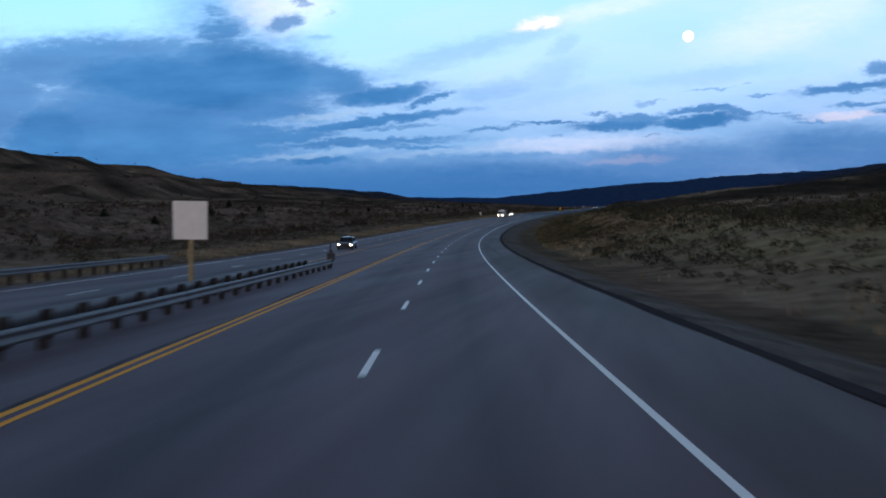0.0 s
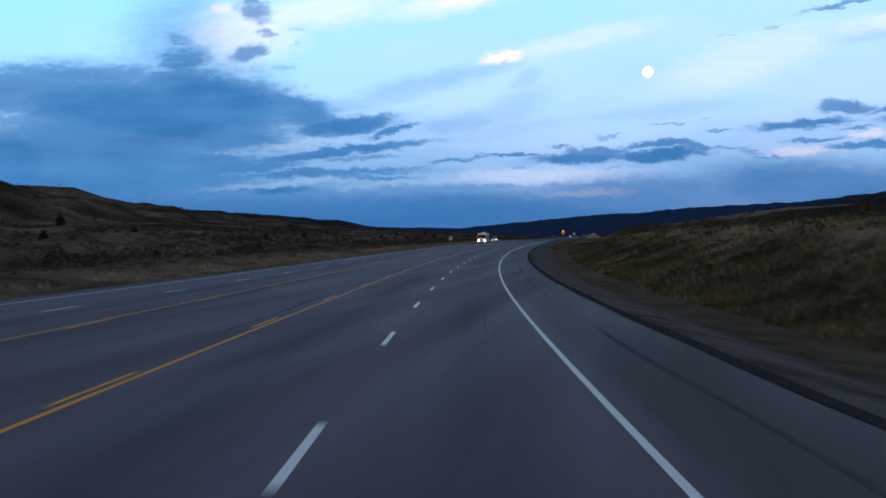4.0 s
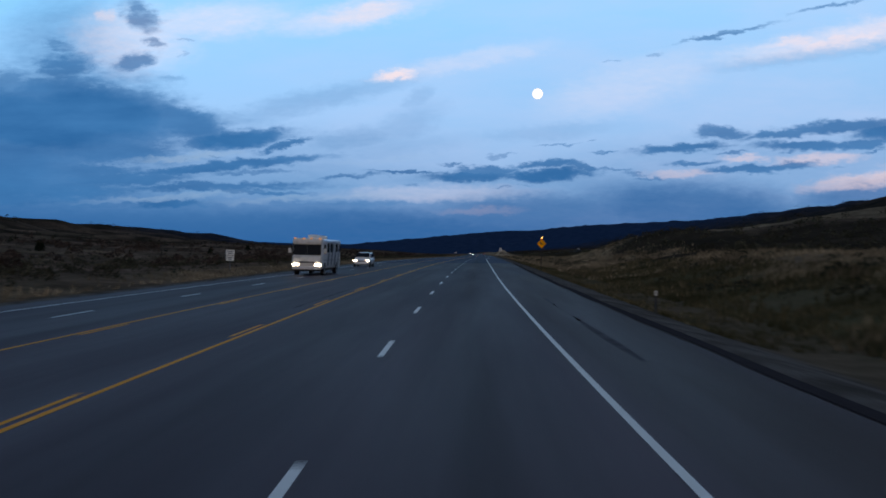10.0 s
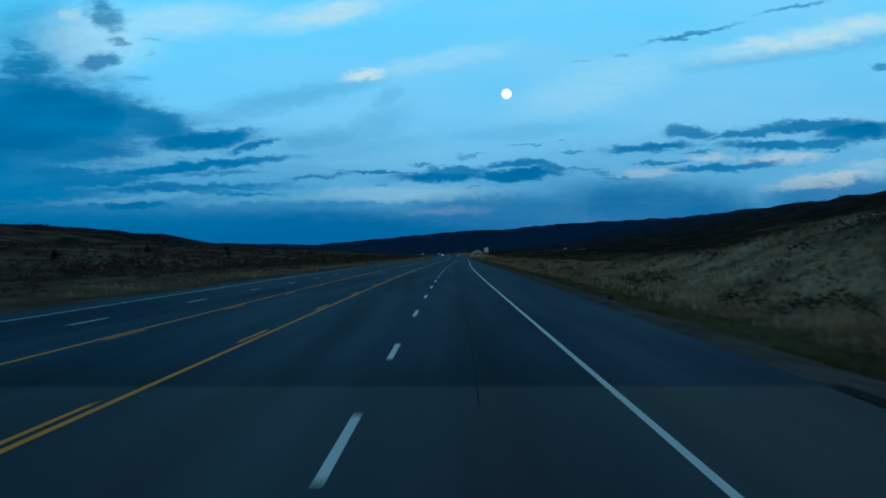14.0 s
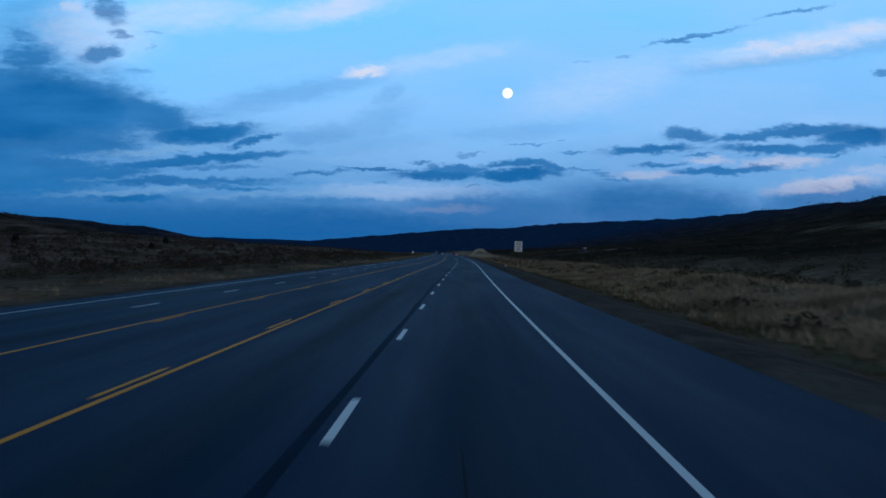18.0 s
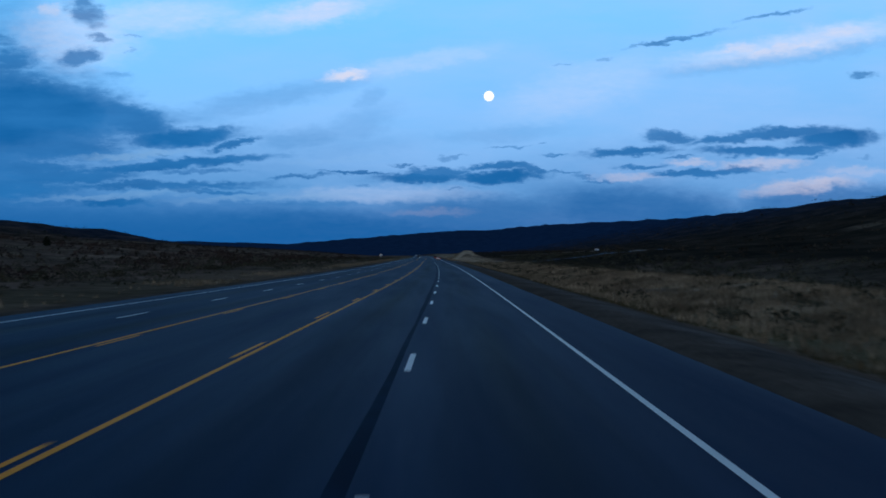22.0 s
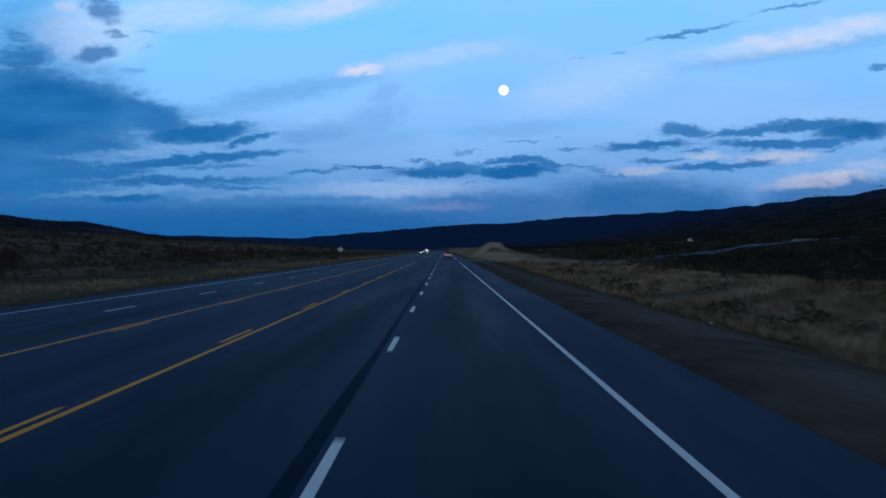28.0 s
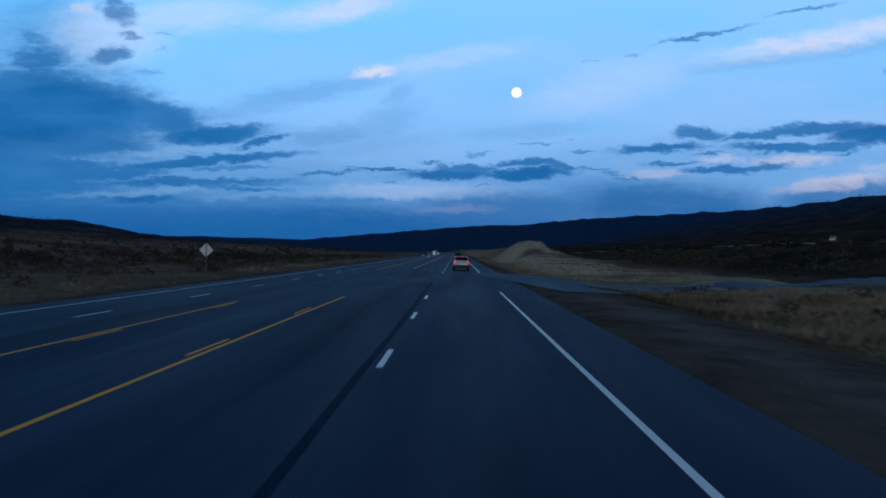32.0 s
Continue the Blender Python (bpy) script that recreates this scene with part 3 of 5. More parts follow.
def mesh_from(name, verts, faces, material, smooth=True):
    me = bpy.data.meshes.new(name)
    me.from_pydata(verts.tolist() if hasattr(verts, "tolist") else verts, [], faces.tolist() if hasattr(faces, "tolist") else faces)
    me.materials.append(material)
    me.polygons.foreach_set("use_smooth", [smooth] * len(me.polygons))
    return me


def grid_faces(rows, cols):
    i = (np.arange(rows - 1)[:, None] * cols + np.arange(cols - 1)[None]).ravel()
    return np.stack([i, i + 1, i + cols + 1, i + cols], 1)


def fill(me, name, values):
    me.attributes.new(name, "FLOAT", "POINT").data.foreach_set("value", np.asarray(values, np.float32).ravel())


gs = np.concatenate([np.arange(-380, 1260, 5.0), np.arange(1260, 1800, 12.0), np.geomspace(1800, 4790, 60)])
off = np.concatenate([np.arange(0, 14, 0.9), np.arange(14, 60, 2.2), np.geomspace(60, 1900, 52)])
us = np.concatenate([-off[::-1] - 14.9, np.linspace(-13, 5.5, 6), off + 6.6])
GS, GU = np.meshgrid(gs, us, indexing="ij")
# the columns next to the pavement keep to its edges
GU = np.where(GU > 6, GU - 6.6 + edge_right(GS) - 0.25, np.where(GU < -14, GU + 14.9 + edge_left(GS) + 0.25, GU))
HZ = height(GS, GU)
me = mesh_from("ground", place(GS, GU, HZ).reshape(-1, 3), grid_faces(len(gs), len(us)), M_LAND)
DR, DL_ = GU - edge_right(GS), edge_left(GS) - GU
patchy = fbm(GS, GU, 37, 4, 2.2)
straw_r = ss(DR, np.interp(GS, [140, 200, 420, 500, 1020, 1040], [6, 15, 13, 6, 6, 1.5]), np.interp(GS, [140, 200, 420, 500, 1020, 1040], [9, 20, 19, 10, 10, 3])) * (1 - ss(DR, 24, 46)) * np.interp(GS, [0, 60, 170, 300, 440, 520, 640, 760, 900, 990, 1020, 1300], [0.3, 0.3, 0.7, 0.95, 0.9, 0.85, 1.0, 1.0, 0.9, 0.6, 1.0, 1.0]) * np.clip(0.8 + 0.6 * patchy, 0, 1)
straw_r = straw_r * (1 - ss(DR, 20, 26) * (GS > 1030)) * (1 - 0.9 * sage_knoll(GS, DR))
straw_r = straw_r + 0.42 * ss(DR, 5.5, 8) * (1 - ss(DR, 40, 60)) * np.clip(0.7 + 0.7 * fbm(GS, GU, 17, 4, 5.2), 0, 1) * (GS < 1000) * np.interp(GS, [60, 140, 170, 420, 460], [0.3, 0.4, 0.12, 0.12, 1.0])
straw_h = 0.6 * tan_hill(GS, DR) + ss(DR, 40, 60) * (1 - ss(DR, 100, 190)) * ss(0.5 * patchy + 0.8 * fbm(GS, GU, 210, 3, 0.7), 0.0, 0.5) * np.interp(GS, [0, 150, 350, 450], [0.4, 0.7, 0.5, 0.0])
straw_l = 0.7 * ss(DL_, 4, 6) * (1 - ss(DL_, 8, 15)) * np.clip(0.55 + 0.5 * patchy, 0, 1) * np.interp(GS, [0, 450, 600], [0.9, 0.7, 0.35]) + 0.35 * ss(DL_, 40, 90) * ss(fbm(GS, GU * 2.6, 120, 4, 3.0), 0.25, 0.8)
near_part = 1 - ss(GS, 1500, 1900)
fill(me, "straw", np.clip(straw_r + straw_h + straw_l, 0, 1) * near_part)
fill(me, "wood", np.maximum(0.9 * sage_knoll(GS, DR), (1 - np.clip(1.15 * straw_h, 0, 1)) * np.clip(ss(DR, np.interp(GS, [300, 480, 900, 960], [100, 34, 34, 22]), np.interp(GS, [300, 480, 900, 960], [300, 80, 80, 40])) * np.interp(GS, [0, 300, 480], [0.5, 0.8, 1.0]) + ss(DL_, 70, 260) * np.interp(GS, [200, 900], [0.0, 0.5]) + ss(DL_, 70, 200) * 0.65 * fbm(GS, GU * 2.2, 170, 4, 6.1) + ss(DL_, 500, 800) * 0.15 + ss(GS, 1500, 2600), 0, 1)))
fill(me, "olive", ss(DR, 11, 16) * (1 - ss(DR, 60, 120)) * np.interp(GS, [-50, 130, 230], [0.9, 0.8, 0.0]) * np.clip(0.55 + 0.75 * fbm(GS, GU, 29, 4, 1.1), 0, 1))
fill(me, "pale", np.clip(ss(1.0 + 0.2 * patchy - np.hypot((GS - 1176) / 44, (DR - 10) / 9.5), 0.0, 0.25) + 0.8 * ss(1.0 + 0.2 * patchy - np.hypot((GS - 1092) / 62, (DR - 14) / 9), 0.0, 0.3), 0, 1))
fill(me, "far_haze", ss(GS + 0.8 * np.maximum(DR, 0), 1500, 3400))
fill(me, "green", np.clip(ss(DR, np.interp(GS, [480, 620], [2.2, 5.5]), np.interp(GS, [480, 620], [4, 8])) * (1 - ss(DR, np.interp(GS, [480, 620], [6, 9.5]), np.interp(GS, [480, 620], [9, 13]))) * np.interp(GS, [0, 380, 470, 640, 800, 1000, 1040, 1100], [0.0, 0.35, 1.0, 0.8, 0.6, 0.35, 0.0, 0.0]) + 0.95 * ss(DR, 6, 9) * (1 - ss(DR, 14, 19)) * np.interp(GS, [130, 180, 410, 450], [0, 1, 1, 0]) * np.clip(1.0 + 0.25 * patchy, 0, 1) + ss(DL_, 3, 5) * (1 - ss(DL_, 12, 20)) * np.interp(GS, [300, 480], [0, 0.25]), 0, 1) * near_part)
fill(me, "gravel", np.clip((1 - ss(DR, np.interp(GS, [0, 480, 650, 900, 1025, 1040], [2.2, 3.0, 4.2, 5.5, 5.5, 1.0]), np.interp(GS, [0, 480, 650, 900, 1025, 1040], [4.0, 5.0, 6.5, 8.5, 8.5, 2.0]))) * (DR > -1) + (1 - ss(DL_, 1.8, 3.4)) * (DL_ > -1), 0, 1) * near_part)
fill(me, "stony", np.clip(np.interp(GS, [0, 430, 620], [1.0, 0.9, 0.0]) + 0.8 * np.exp(-((DR - 2.9) / 1.1) ** 2) * ss(GS, 560, 700), 0, 1))
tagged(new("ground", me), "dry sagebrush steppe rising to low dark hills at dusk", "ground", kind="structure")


def strip(s0, s1, u0, u1, step=4.0, cols=2, z=0.0):
    """A ribbon along the road. u0 and u1: numbers or functions of s."""
    s = np.append(np.arange(s0, s1, step), s1)
    a = u0(s) if callable(u0) else np.full_like(s, u0)
    c = u1(s) if callable(u1) else np.full_like(s, u1)
    k = np.linspace(0, 1, cols)
    S, U = np.repeat(s[:, None], cols, 1), a[:, None] + (c - a)[:, None] * k
    return place(S, U, lean(U) + z).reshape(-1, 3), grid_faces(len(s), cols), S, U


def ribbon(name, s0, s1, u0, u1, material, parent, z=0.006, label=""):
    v, f, _, _ = strip(s0, s1, u0, u1, z=z)
    ob = new(name, mesh_from(name, v, f, material))
    ob.parent = parent
    return tagged(ob, label)


def pavement(name, s0, s1, material, label):
    v, f, S, U = strip(s0, s1, edge_left, edge_right, 4.0, 70)
    me = mesh_from(name, v, f, material)
    lanes = sum(np.exp(-((U - c) / 0.55) ** 2) for c in (1.9, -1.9, -9.1, -12.0)) * 0.75
    lanes = lanes + 0.3 * sum(np.exp(-((U - c - d) / 0.28) ** 2) for c in (1.9, -1.9) for d in (-0.95, 0.95))
    fill(me, "wear", np.clip(lanes * (0.8 + 0.35 * fbm(S, U * 6, 60, 3, 0.8)), 0, 0.9))
    fill(me, "shoulder", ss(U, 3.9, 4.5) * np.clip(0.75 + 0.3 * fbm(S, U * 8, 70, 3, 2.6), 0, 1))
    fill(me, "bluish", 0.85 * ss(S + 12 * fbm(S, U * 4, 60, 3, 0.3), 250, 446) * (S < 449.0))
    return tagged(new(name, me), label, "road", kind="structure")


JOINT = 448.8
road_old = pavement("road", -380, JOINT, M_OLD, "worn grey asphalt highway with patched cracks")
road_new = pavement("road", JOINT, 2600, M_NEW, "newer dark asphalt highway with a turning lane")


def line_pair(name, gaps, s0, s1, u, material, w=0.13):
    """A painted line, broken where gaps say; each stretch belongs to the road beneath it."""
    cuts = [s0] + [c for g_ in gaps for c in g_] + [s1]
    for a, c in zip(cuts[::2], cuts[1::2]):
        for lo, hi, road in ((a, min(c, JOINT), road_old), (max(a, JOINT), c, road_new)):
            if hi > lo:
                ribbon(name, lo, hi, lambda s: u(s) - w / 2, lambda s: u(s) + w / 2, material, road)


ribbon("tar_edge", -380, JOINT, lambda s: edge_right(s) - 0.02 + 0.05 * np.sin(s / 2.1), lambda s: edge_right(s) + 0.34 + 0.05 * np.sin(s / 3.3), M_SEAL, road_old, 0.016, "dark tarred pavement edge")
U_WHITE = lambda s: np.interp(s, [0, 2000], [3.88, 3.88])
U_YELLOW = lambda s: np.interp(s, [0, 150, 300, 400, 440, 500, 640, 740, 830, 900], [-4.02, -3.90, -3.90, -3.96, -3.78, -3.72, -3.66, -3.72, -3.88, -3.92])
U_FAR_YELLOW = lambda s: np.interp(s, [-60, 60, 190, 300, 400, 545, 1200], [-9.6, -9.6, -9.5, -8.6, -7.6, -7.95, -7.8])
U_FAR_WHITE = lambda s: np.interp(s, [0, 100, 200, 300, 400, 520, 1200], [-17.2, -17.0, -16.4, -15.0, -12.9, -13.6, -13.4])
CROSSING = [(996.5, 1040.0)]
line_pair("edge_line", CROSSING, -380, 2500, U_WHITE, M_WHITE, 0.12)
line_pair("far_edge_line", [], -380, 2500, U_FAR_WHITE, M_WHITE, 0.09)
line_pair("yellow_line", [(990.0, 1057.0)], -380, 2500, U_YELLOW, M_YELLOW, 0.12)
line_pair("far_yellow_line", [(985.0, 1050.0)], 62, 2500, U_FAR_YELLOW, M_YELLOW, 0.11)
line_pair("second_yellow_line", [], -380, 130, lambda s: U_YELLOW(s) - 0.28, M_YELLOW, 0.14)
PERIOD, DASH, FIRST = 12.192, 3.05, 1.37
FAR_PHASE = lambda s: np.interp(s, [0, 200, 400, 560, 640, 760, 870], [2.2, 6.5, 3.2, 4.7, 8.2, 8.8, 6.0])
SIDE_PHASE = lambda s: np.interp(s, [176, 540, 625, 750, 856], [2.4, 1.2, -0.4, 0.4, -0.5])
dash = 0
while FIRST + dash * PERIOD < 1500:
    s0 = FIRST + dash * PERIOD - 2 * PERIOD
    road = road_old if s0 < JOINT else road_new
    if not 994 < s0 < 1034:
        # the last dash before the new surface was laid out anew
        a, c = (442.7, 446.2) if 440 < s0 < 441 else (s0, s0 + DASH)
        ribbon("lane_dash", a, c, -0.065, 0.065, M_WHITE, road)
    c = 0.5 * (U_FAR_YELLOW(s0) + U_FAR_WHITE(s0)) 
    fa = s0 + 5 + float(FAR_PHASE(s0))
    ribbon("far_lane_dash", fa, fa + DASH, c - 0.045, c + 0.045, M_WHITE, road)
    if s0 > 130 and not 980 < s0 < 1060:
        ya = s0 + 2 + float(SIDE_PHASE(s0))
        ribbon("yellow_dash", ya, ya + DASH + 0.3, lambda s: U_YELLOW(s) - 0.28, lambda s: U_YELLOW(s) - 0.18, M_YELLOW, road)
        ribbon("far_yellow_dash", s0 + 4, s0 + 4 + DASH, lambda s: U_FAR_YELLOW(s) + 0.16, lambda s: U_FAR_YELLOW(s) + 0.25, M_YELLOW, road)
    dash += 1


# ---- helpers for things ----
def part(name, bm, material, parent=None, label="", smooth=False):
    me = bpy.data.meshes.new(name)
    bm.to_mesh(me)
    bm.free()
    me.materials.append(material)
    if smooth:
        me.polygons.foreach_set("use_smooth", [True] * len(me.polygons))
    ob = new(name, me)
    ob.parent = parent
    return tagged(ob, label)


def thing(name, label, category, s, u, z, turned=0.0, group=""):
    """An Empty at the thing's base, facing along the road, turned by that many degrees to the left."""
    ob = new(name)
    p = place(s, u, z)
    ob.matrix_basis = pose(p[0], p[1], p[2], 0, 0, float(np.interp(s, FS, turn)) + turned)
    return tagged(ob, label, category, group)


def box(x0, x1, y0, y1, z0, z1, bevel=0.0, bm=None):
    bm = bm or bmesh.new()
    r = bmesh.ops.create_cube(bm, size=1.0)
    bmesh.ops.scale(bm, vec=(x1 - x0, y1 - y0, z1 - z0), verts=r["verts"])
    bmesh.ops.translate(bm, vec=((x0 + x1) / 2, (y0 + y1) / 2, (z0 + z1) / 2), verts=r["verts"])
    if bevel:
        es = list({e for v in r["verts"] for e in v.link_edges})
        bmesh.ops.bevel(bm, geom=es, offset=bevel, segments=2, affect="EDGES", profile=0.6)
    return bm


def tube(r, length, axis="z", at=(0, 0, 0), seg=16, r2=None, bm=None):
    bm = bm or bmesh.new()
    q = bmesh.ops.create_cone(bm, cap_ends=True, segments=seg, radius1=r, radius2=r if r2 is None else r2, depth=length)
    turn_ = {"z": (0, 0, 0), "x": (0, 90, 0), "y": (90, 0, 0)}[axis]
    bmesh.ops.transform(bm, matrix=pose(*at, *turn_), verts=q["verts"])
    return bm


def loft(stations, power=4.0, seg=20, cap=True):
    """A closed skin through rounded cross-sections: (y, half width, bottom, top)."""
    bm, rings = bmesh.new(), []
    for y, w, lo, hi in stations:
        ring = []
        for i in range(seg):
            a = 2 * math.pi * (i + 0.5) / seg
            c, s_ = math.cos(a), math.sin(a)
            ring.append(bm.verts.new((w * math.copysign(abs(c) ** (2 / power), c), y, (lo + hi) / 2 + (hi - lo) / 2 * math.copysign(abs(s_) ** (2 / power), s_))))
        rings.append(ring)
    for a, b_ in zip(rings, rings[1:]):
        for i in range(seg):
            bm.faces.new((a[i], a[(i + 1) % seg], b_[(i + 1) % seg], b_[i]))
    if cap:
        bm.faces.new(rings[0])
        bm.faces.new(rings[-1][::-1])
    bmesh.ops.recalc_face_normals(bm, faces=bm.faces)
    return bm


def slab(corners, thick):
    """A panel through four corners, thick along its normal, outwards."""
    bm = bmesh.new()
    vs = [Vector(c) for c in corners]
    n = (vs[1] - vs[0]).cross(vs[2] - vs[0]).normalized() * thick
    a, b_ = [bm.verts.new(v - n) for v in vs], [bm.verts.new(v + n) for v in vs]
    bm.faces.new(b_)
    bm.faces.new(a[::-1])
    for i in range(4):
        bm.faces.new((a[i], a[(i + 1) % 4], b_[(i + 1) % 4], b_[i]))
    bmesh.ops.recalc_face_normals(bm, faces=bm.faces)
    return bm


M_TYRE = plain("tyre_rubber", (0.018, 0.018, 0.019), 0.85)
M_RIM = plain("alloy_rim", (0.45, 0.45, 0.46), 0.35, 0.9)
M_GLASS = plain("dark_car_glass", (0.010, 0.013, 0.018), 0.22, 0.0, 0.1, gloss=0.04)
M_TRIM = plain("black_plastic", (0.022, 0.022, 0.024), 0.6)
M_SILVER = plain("silver_paint", (0.50, 0.49, 0.47), 0.32, 0.35, 0.06, coat=0.6)
M_DARKCAR = plain("dark_blue_paint", (0.025, 0.032, 0.045), 0.3, 0.3, 0.1, coat=0.8)
M_WHITECAR = plain("white_car_paint", (0.74, 0.74, 0.73), 0.35, 0.0, 0.06, coat=0.6)
M_HEAD = plain("lit_headlamp", (1.0, 0.90, 0.74), 0.2, emit=14.0, vary=0.0)
M_TAIL = plain("lit_tail_lamp", (1.0, 0.05, 0.03), 0.3, emit=0.7, vary=0.0)
M_AMBER = plain("lit_marker_lamp", (1.0, 0.42, 0.10), 0.3, emit=0.5, vary=0.0)
M_CHROME = plain("chrome", (0.6, 0.6, 0.62), 0.15, 1.0)
M_PLATE = plain("plate_white", (0.62, 0.63, 0.66), 0.5)
M_STEEL = plain("galvanised_steel", (0.13, 0.14, 0.16), 0.6, 0.3, 0.25, 2.0)
M_WOOD = plain("weathered_post_wood", (0.045, 0.040, 0.036), 0.9, 0.0, 0.35, 5.0)
M_TANPOST = plain("tan_sign_post", (0.30, 0.23, 0.13), 0.85, 0.0, 0.25, 5.0)
M_SIGNWHITE = plain("sign_sheeting_white", (0.74, 0.72, 0.66), 0.5, 0.0, 0.06)
M_SIGNYELLOW = plain("sign_sheeting_yellow", (0.95, 0.36, 0.004), 0.75, 0.0, 0.06, gloss=0.08)
M_SIGNBACK = plain("sign_aluminium_back", (0.55, 0.56, 0.57), 0.45, 0.6, 0.15)
M_INK = plain("sign_black", (0.02, 0.02, 0.02), 0.5)
M_FADED = plain("faded_lettering", (0.16, 0.16, 0.17), 0.5)
M_BEACON = plain("lit_amber_lens", (1.0, 0.62, 0.16), 0.3, emit=3.0, vary=0.0)


def wheel(car, x, y, r, w):
    side = 1 if x > 0 else -1
    t = part("wheel", tube(r, w, "x", (x, y, r), 24), M_TYRE, car, "black tyre", True)
    part("rim", tube(r * 0.62, 0.03, "x", (x + side * w * 0.5, y, r), 14), M_RIM, t, "alloy rim")
    part("hub", tube(r * 0.16, 0.05, "x", (x + side * w * 0.5, y, r), 10), M_TRIM, t)


def make_car(name, label, category, s, u, turned, paint_, tall=True, length=4.8, width=1.9, roof=1.78, z=None, lit_front=False, lit_rear=False, group=""):
    """A passenger car with its nose along +y."""
    car = thing(name, label, category, s, u, float(lean(u)) if z is None else z, turned, group)
    h, L = width / 2, length / 2
    belt = 1.08 if tall else 0.88
    part("body", loft([(-L, h * 0.86, 0.48, belt - 0.12), (-L + 0.10, h * 0.97, 0.36, belt), (-L * 0.5, h, 0.28, belt + 0.02), (0, h, 0.27, belt + 0.01),
                       (L * 0.42, h, 0.28, belt - 0.01), (L * 0.62, h * 0.98, 0.30, belt - 0.06), (L - 0.16, h * 0.92, 0.32, belt - 0.22), (L, h * 0.78, 0.42, belt - 0.36)], 5.0), paint_, car, "", True)
    yr = -L + (0.16 if tall else 0.85)
    yf = L * (0.45 if tall else 0.40)
    part("cabin", loft([(yr, h * 0.90, belt - 0.2, belt + 0.04), (yr + (0.22 if tall else 0.6), h * 0.78, belt - 0.2, roof - 0.03), (yr + 1.0, h * 0.80, belt - 0.2, roof),
                        (yf - 1.0, h * 0.79, belt - 0.2, roof - 0.02), (yf - 0.72, h * 0.77, belt - 0.2, roof - 0.09), (yf + 0.25, h * 0.88, belt - 0.2, belt + 0.02)], 6.0), paint_, car, "", True)
    w0, w1, zt = h * 0.80, h * 0.68, roof - 0.12
    part("rear_window", slab([(w0, yr + 0.005, belt + 0.10), (-w0, yr + 0.005, belt + 0.10), (-w1, yr + (0.17 if tall else 0.52), zt), (w1, yr + (0.17 if tall else 0.52), zt)], 0.03), M_GLASS, car, "dark rear window")
    part("windshield", slab([(-w0, yf + 0.16, belt + 0.08), (w0, yf + 0.16, belt + 0.08), (w1, yf - 0.68, zt + 0.02), (-w1, yf - 0.68, zt + 0.02)], 0.03), M_GLASS, car, "dark windshield")
    cuts = [yr + (0.3 if tall else 0.62), yr + 1.15, yr + 1.95, yf - 0.72]
    for sx in (-1, 1):
        for a, c in zip(cuts, cuts[1:]):
            part("side_window", slab([(sx * h * 0.862, a + 0.04, belt + 0.08), (sx * h * 0.862, c - 0.04, belt + 0.08), (sx * h * 0.80, c - 0.06, zt - 0.02), (sx * h * 0.80, a + 0.06, zt - 0.02)], 0.02), M_GLASS, car)
        part("mirror", box(sx * h * 0.98 - (0.22 if sx < 0 else -0.0), sx * h * 0.98 + (0.22 if sx > 0 else 0.0), yf - 0.25, yf - 0.12, belt + 0.06, belt + 0.22, 0.03), M_TRIM, car, "black door mirror")
        for a in cuts[1:3]:
            part("door_handle", box(sx * h * 1.0 - 0.02, sx * h * 1.0 + 0.02, a + 0.1, a + 0.26, belt - 0.14, belt - 0.10), M_TRIM, car)
        hl = part("headlamp", loft([(L - 0.25, 0.15, belt - 0.39, belt - 0.23), (L - 0.03, 0.15, belt - 0.40, belt - 0.25), (L + 0.03, 0.11, belt - 0.38, belt - 0.27)], 3, 12), M_HEAD if lit_front else M_GLASS, car, "lit headlamp" if lit_front else "unlit headlamp")
        hl.location.x = sx * h * 0.74
        tl = part("tail_lamp", box(-0.10, 0.10, -L - 0.015, -L + 0.12, belt - (0.16 if tall else 0.30), belt + (0.10 if tall else -0.10), 0.02), M_TAIL if lit_rear else plain("tail_lens", (0.25, 0.01, 0.01), 0.2), car, "red tail lamp")
        tl.location.x = sx * h * 0.82
        wheel(car, sx * (h - 0.11), -L * 0.60, 0.36 if tall else 0.32, 0.23)
        wheel(car, sx * (h - 0.11), L * 0.60, 0.36 if tall else 0.32, 0.23)
        if tall:
            part("roof_rail", box(sx * h * 0.62 - 0.02, sx * h * 0.62 + 0.02, yr + 0.4, yf - 1.0, roof - 0.01, roof + 0.045, 0.01), M_TRIM, car)
    part("rear_bumper", box(-h * 0.93, h * 0.93, -L - 0.07, -L + 0.2, 0.40, 0.66, 0.05), M_TRIM if tall else paint_, car, "dark rear bumper")
    part("front_bumper", box(-h * 0.86, h * 0.86, L - 0.25, L + 0.04, 0.36, 0.58, 0.05), paint_ if tall else M_TRIM, car)
    part("grille", box(-h * 0.45, h * 0.45, L - 0.1, L + 0.015, 0.60, 0.74, 0.02), M_TRIM, car)
    part("plate", box(-0.16, 0.16, -L - 0.035, -L + 0.02, belt - 0.30, belt - 0.15), M_PLATE, car, "pale number plate")
    part("underbody", box(-h * 0.85, h * 0.85, -L * 0.9, L * 0.9, 0.22, 0.40), M_TRIM, car)
    if tall:
        part("spoiler", box(-h * 0.70, h * 0.70, yr - 0.02, yr + 0.3, roof - 0.05, roof + 0.01, 0.02), paint_, car)
        part("brake_light", box(-0.18, 0.18, yr - 0.035, yr - 0.015, roof - 0.045, roof - 0.015), M_TAIL if lit_rear else M_TRIM, car)
    return car


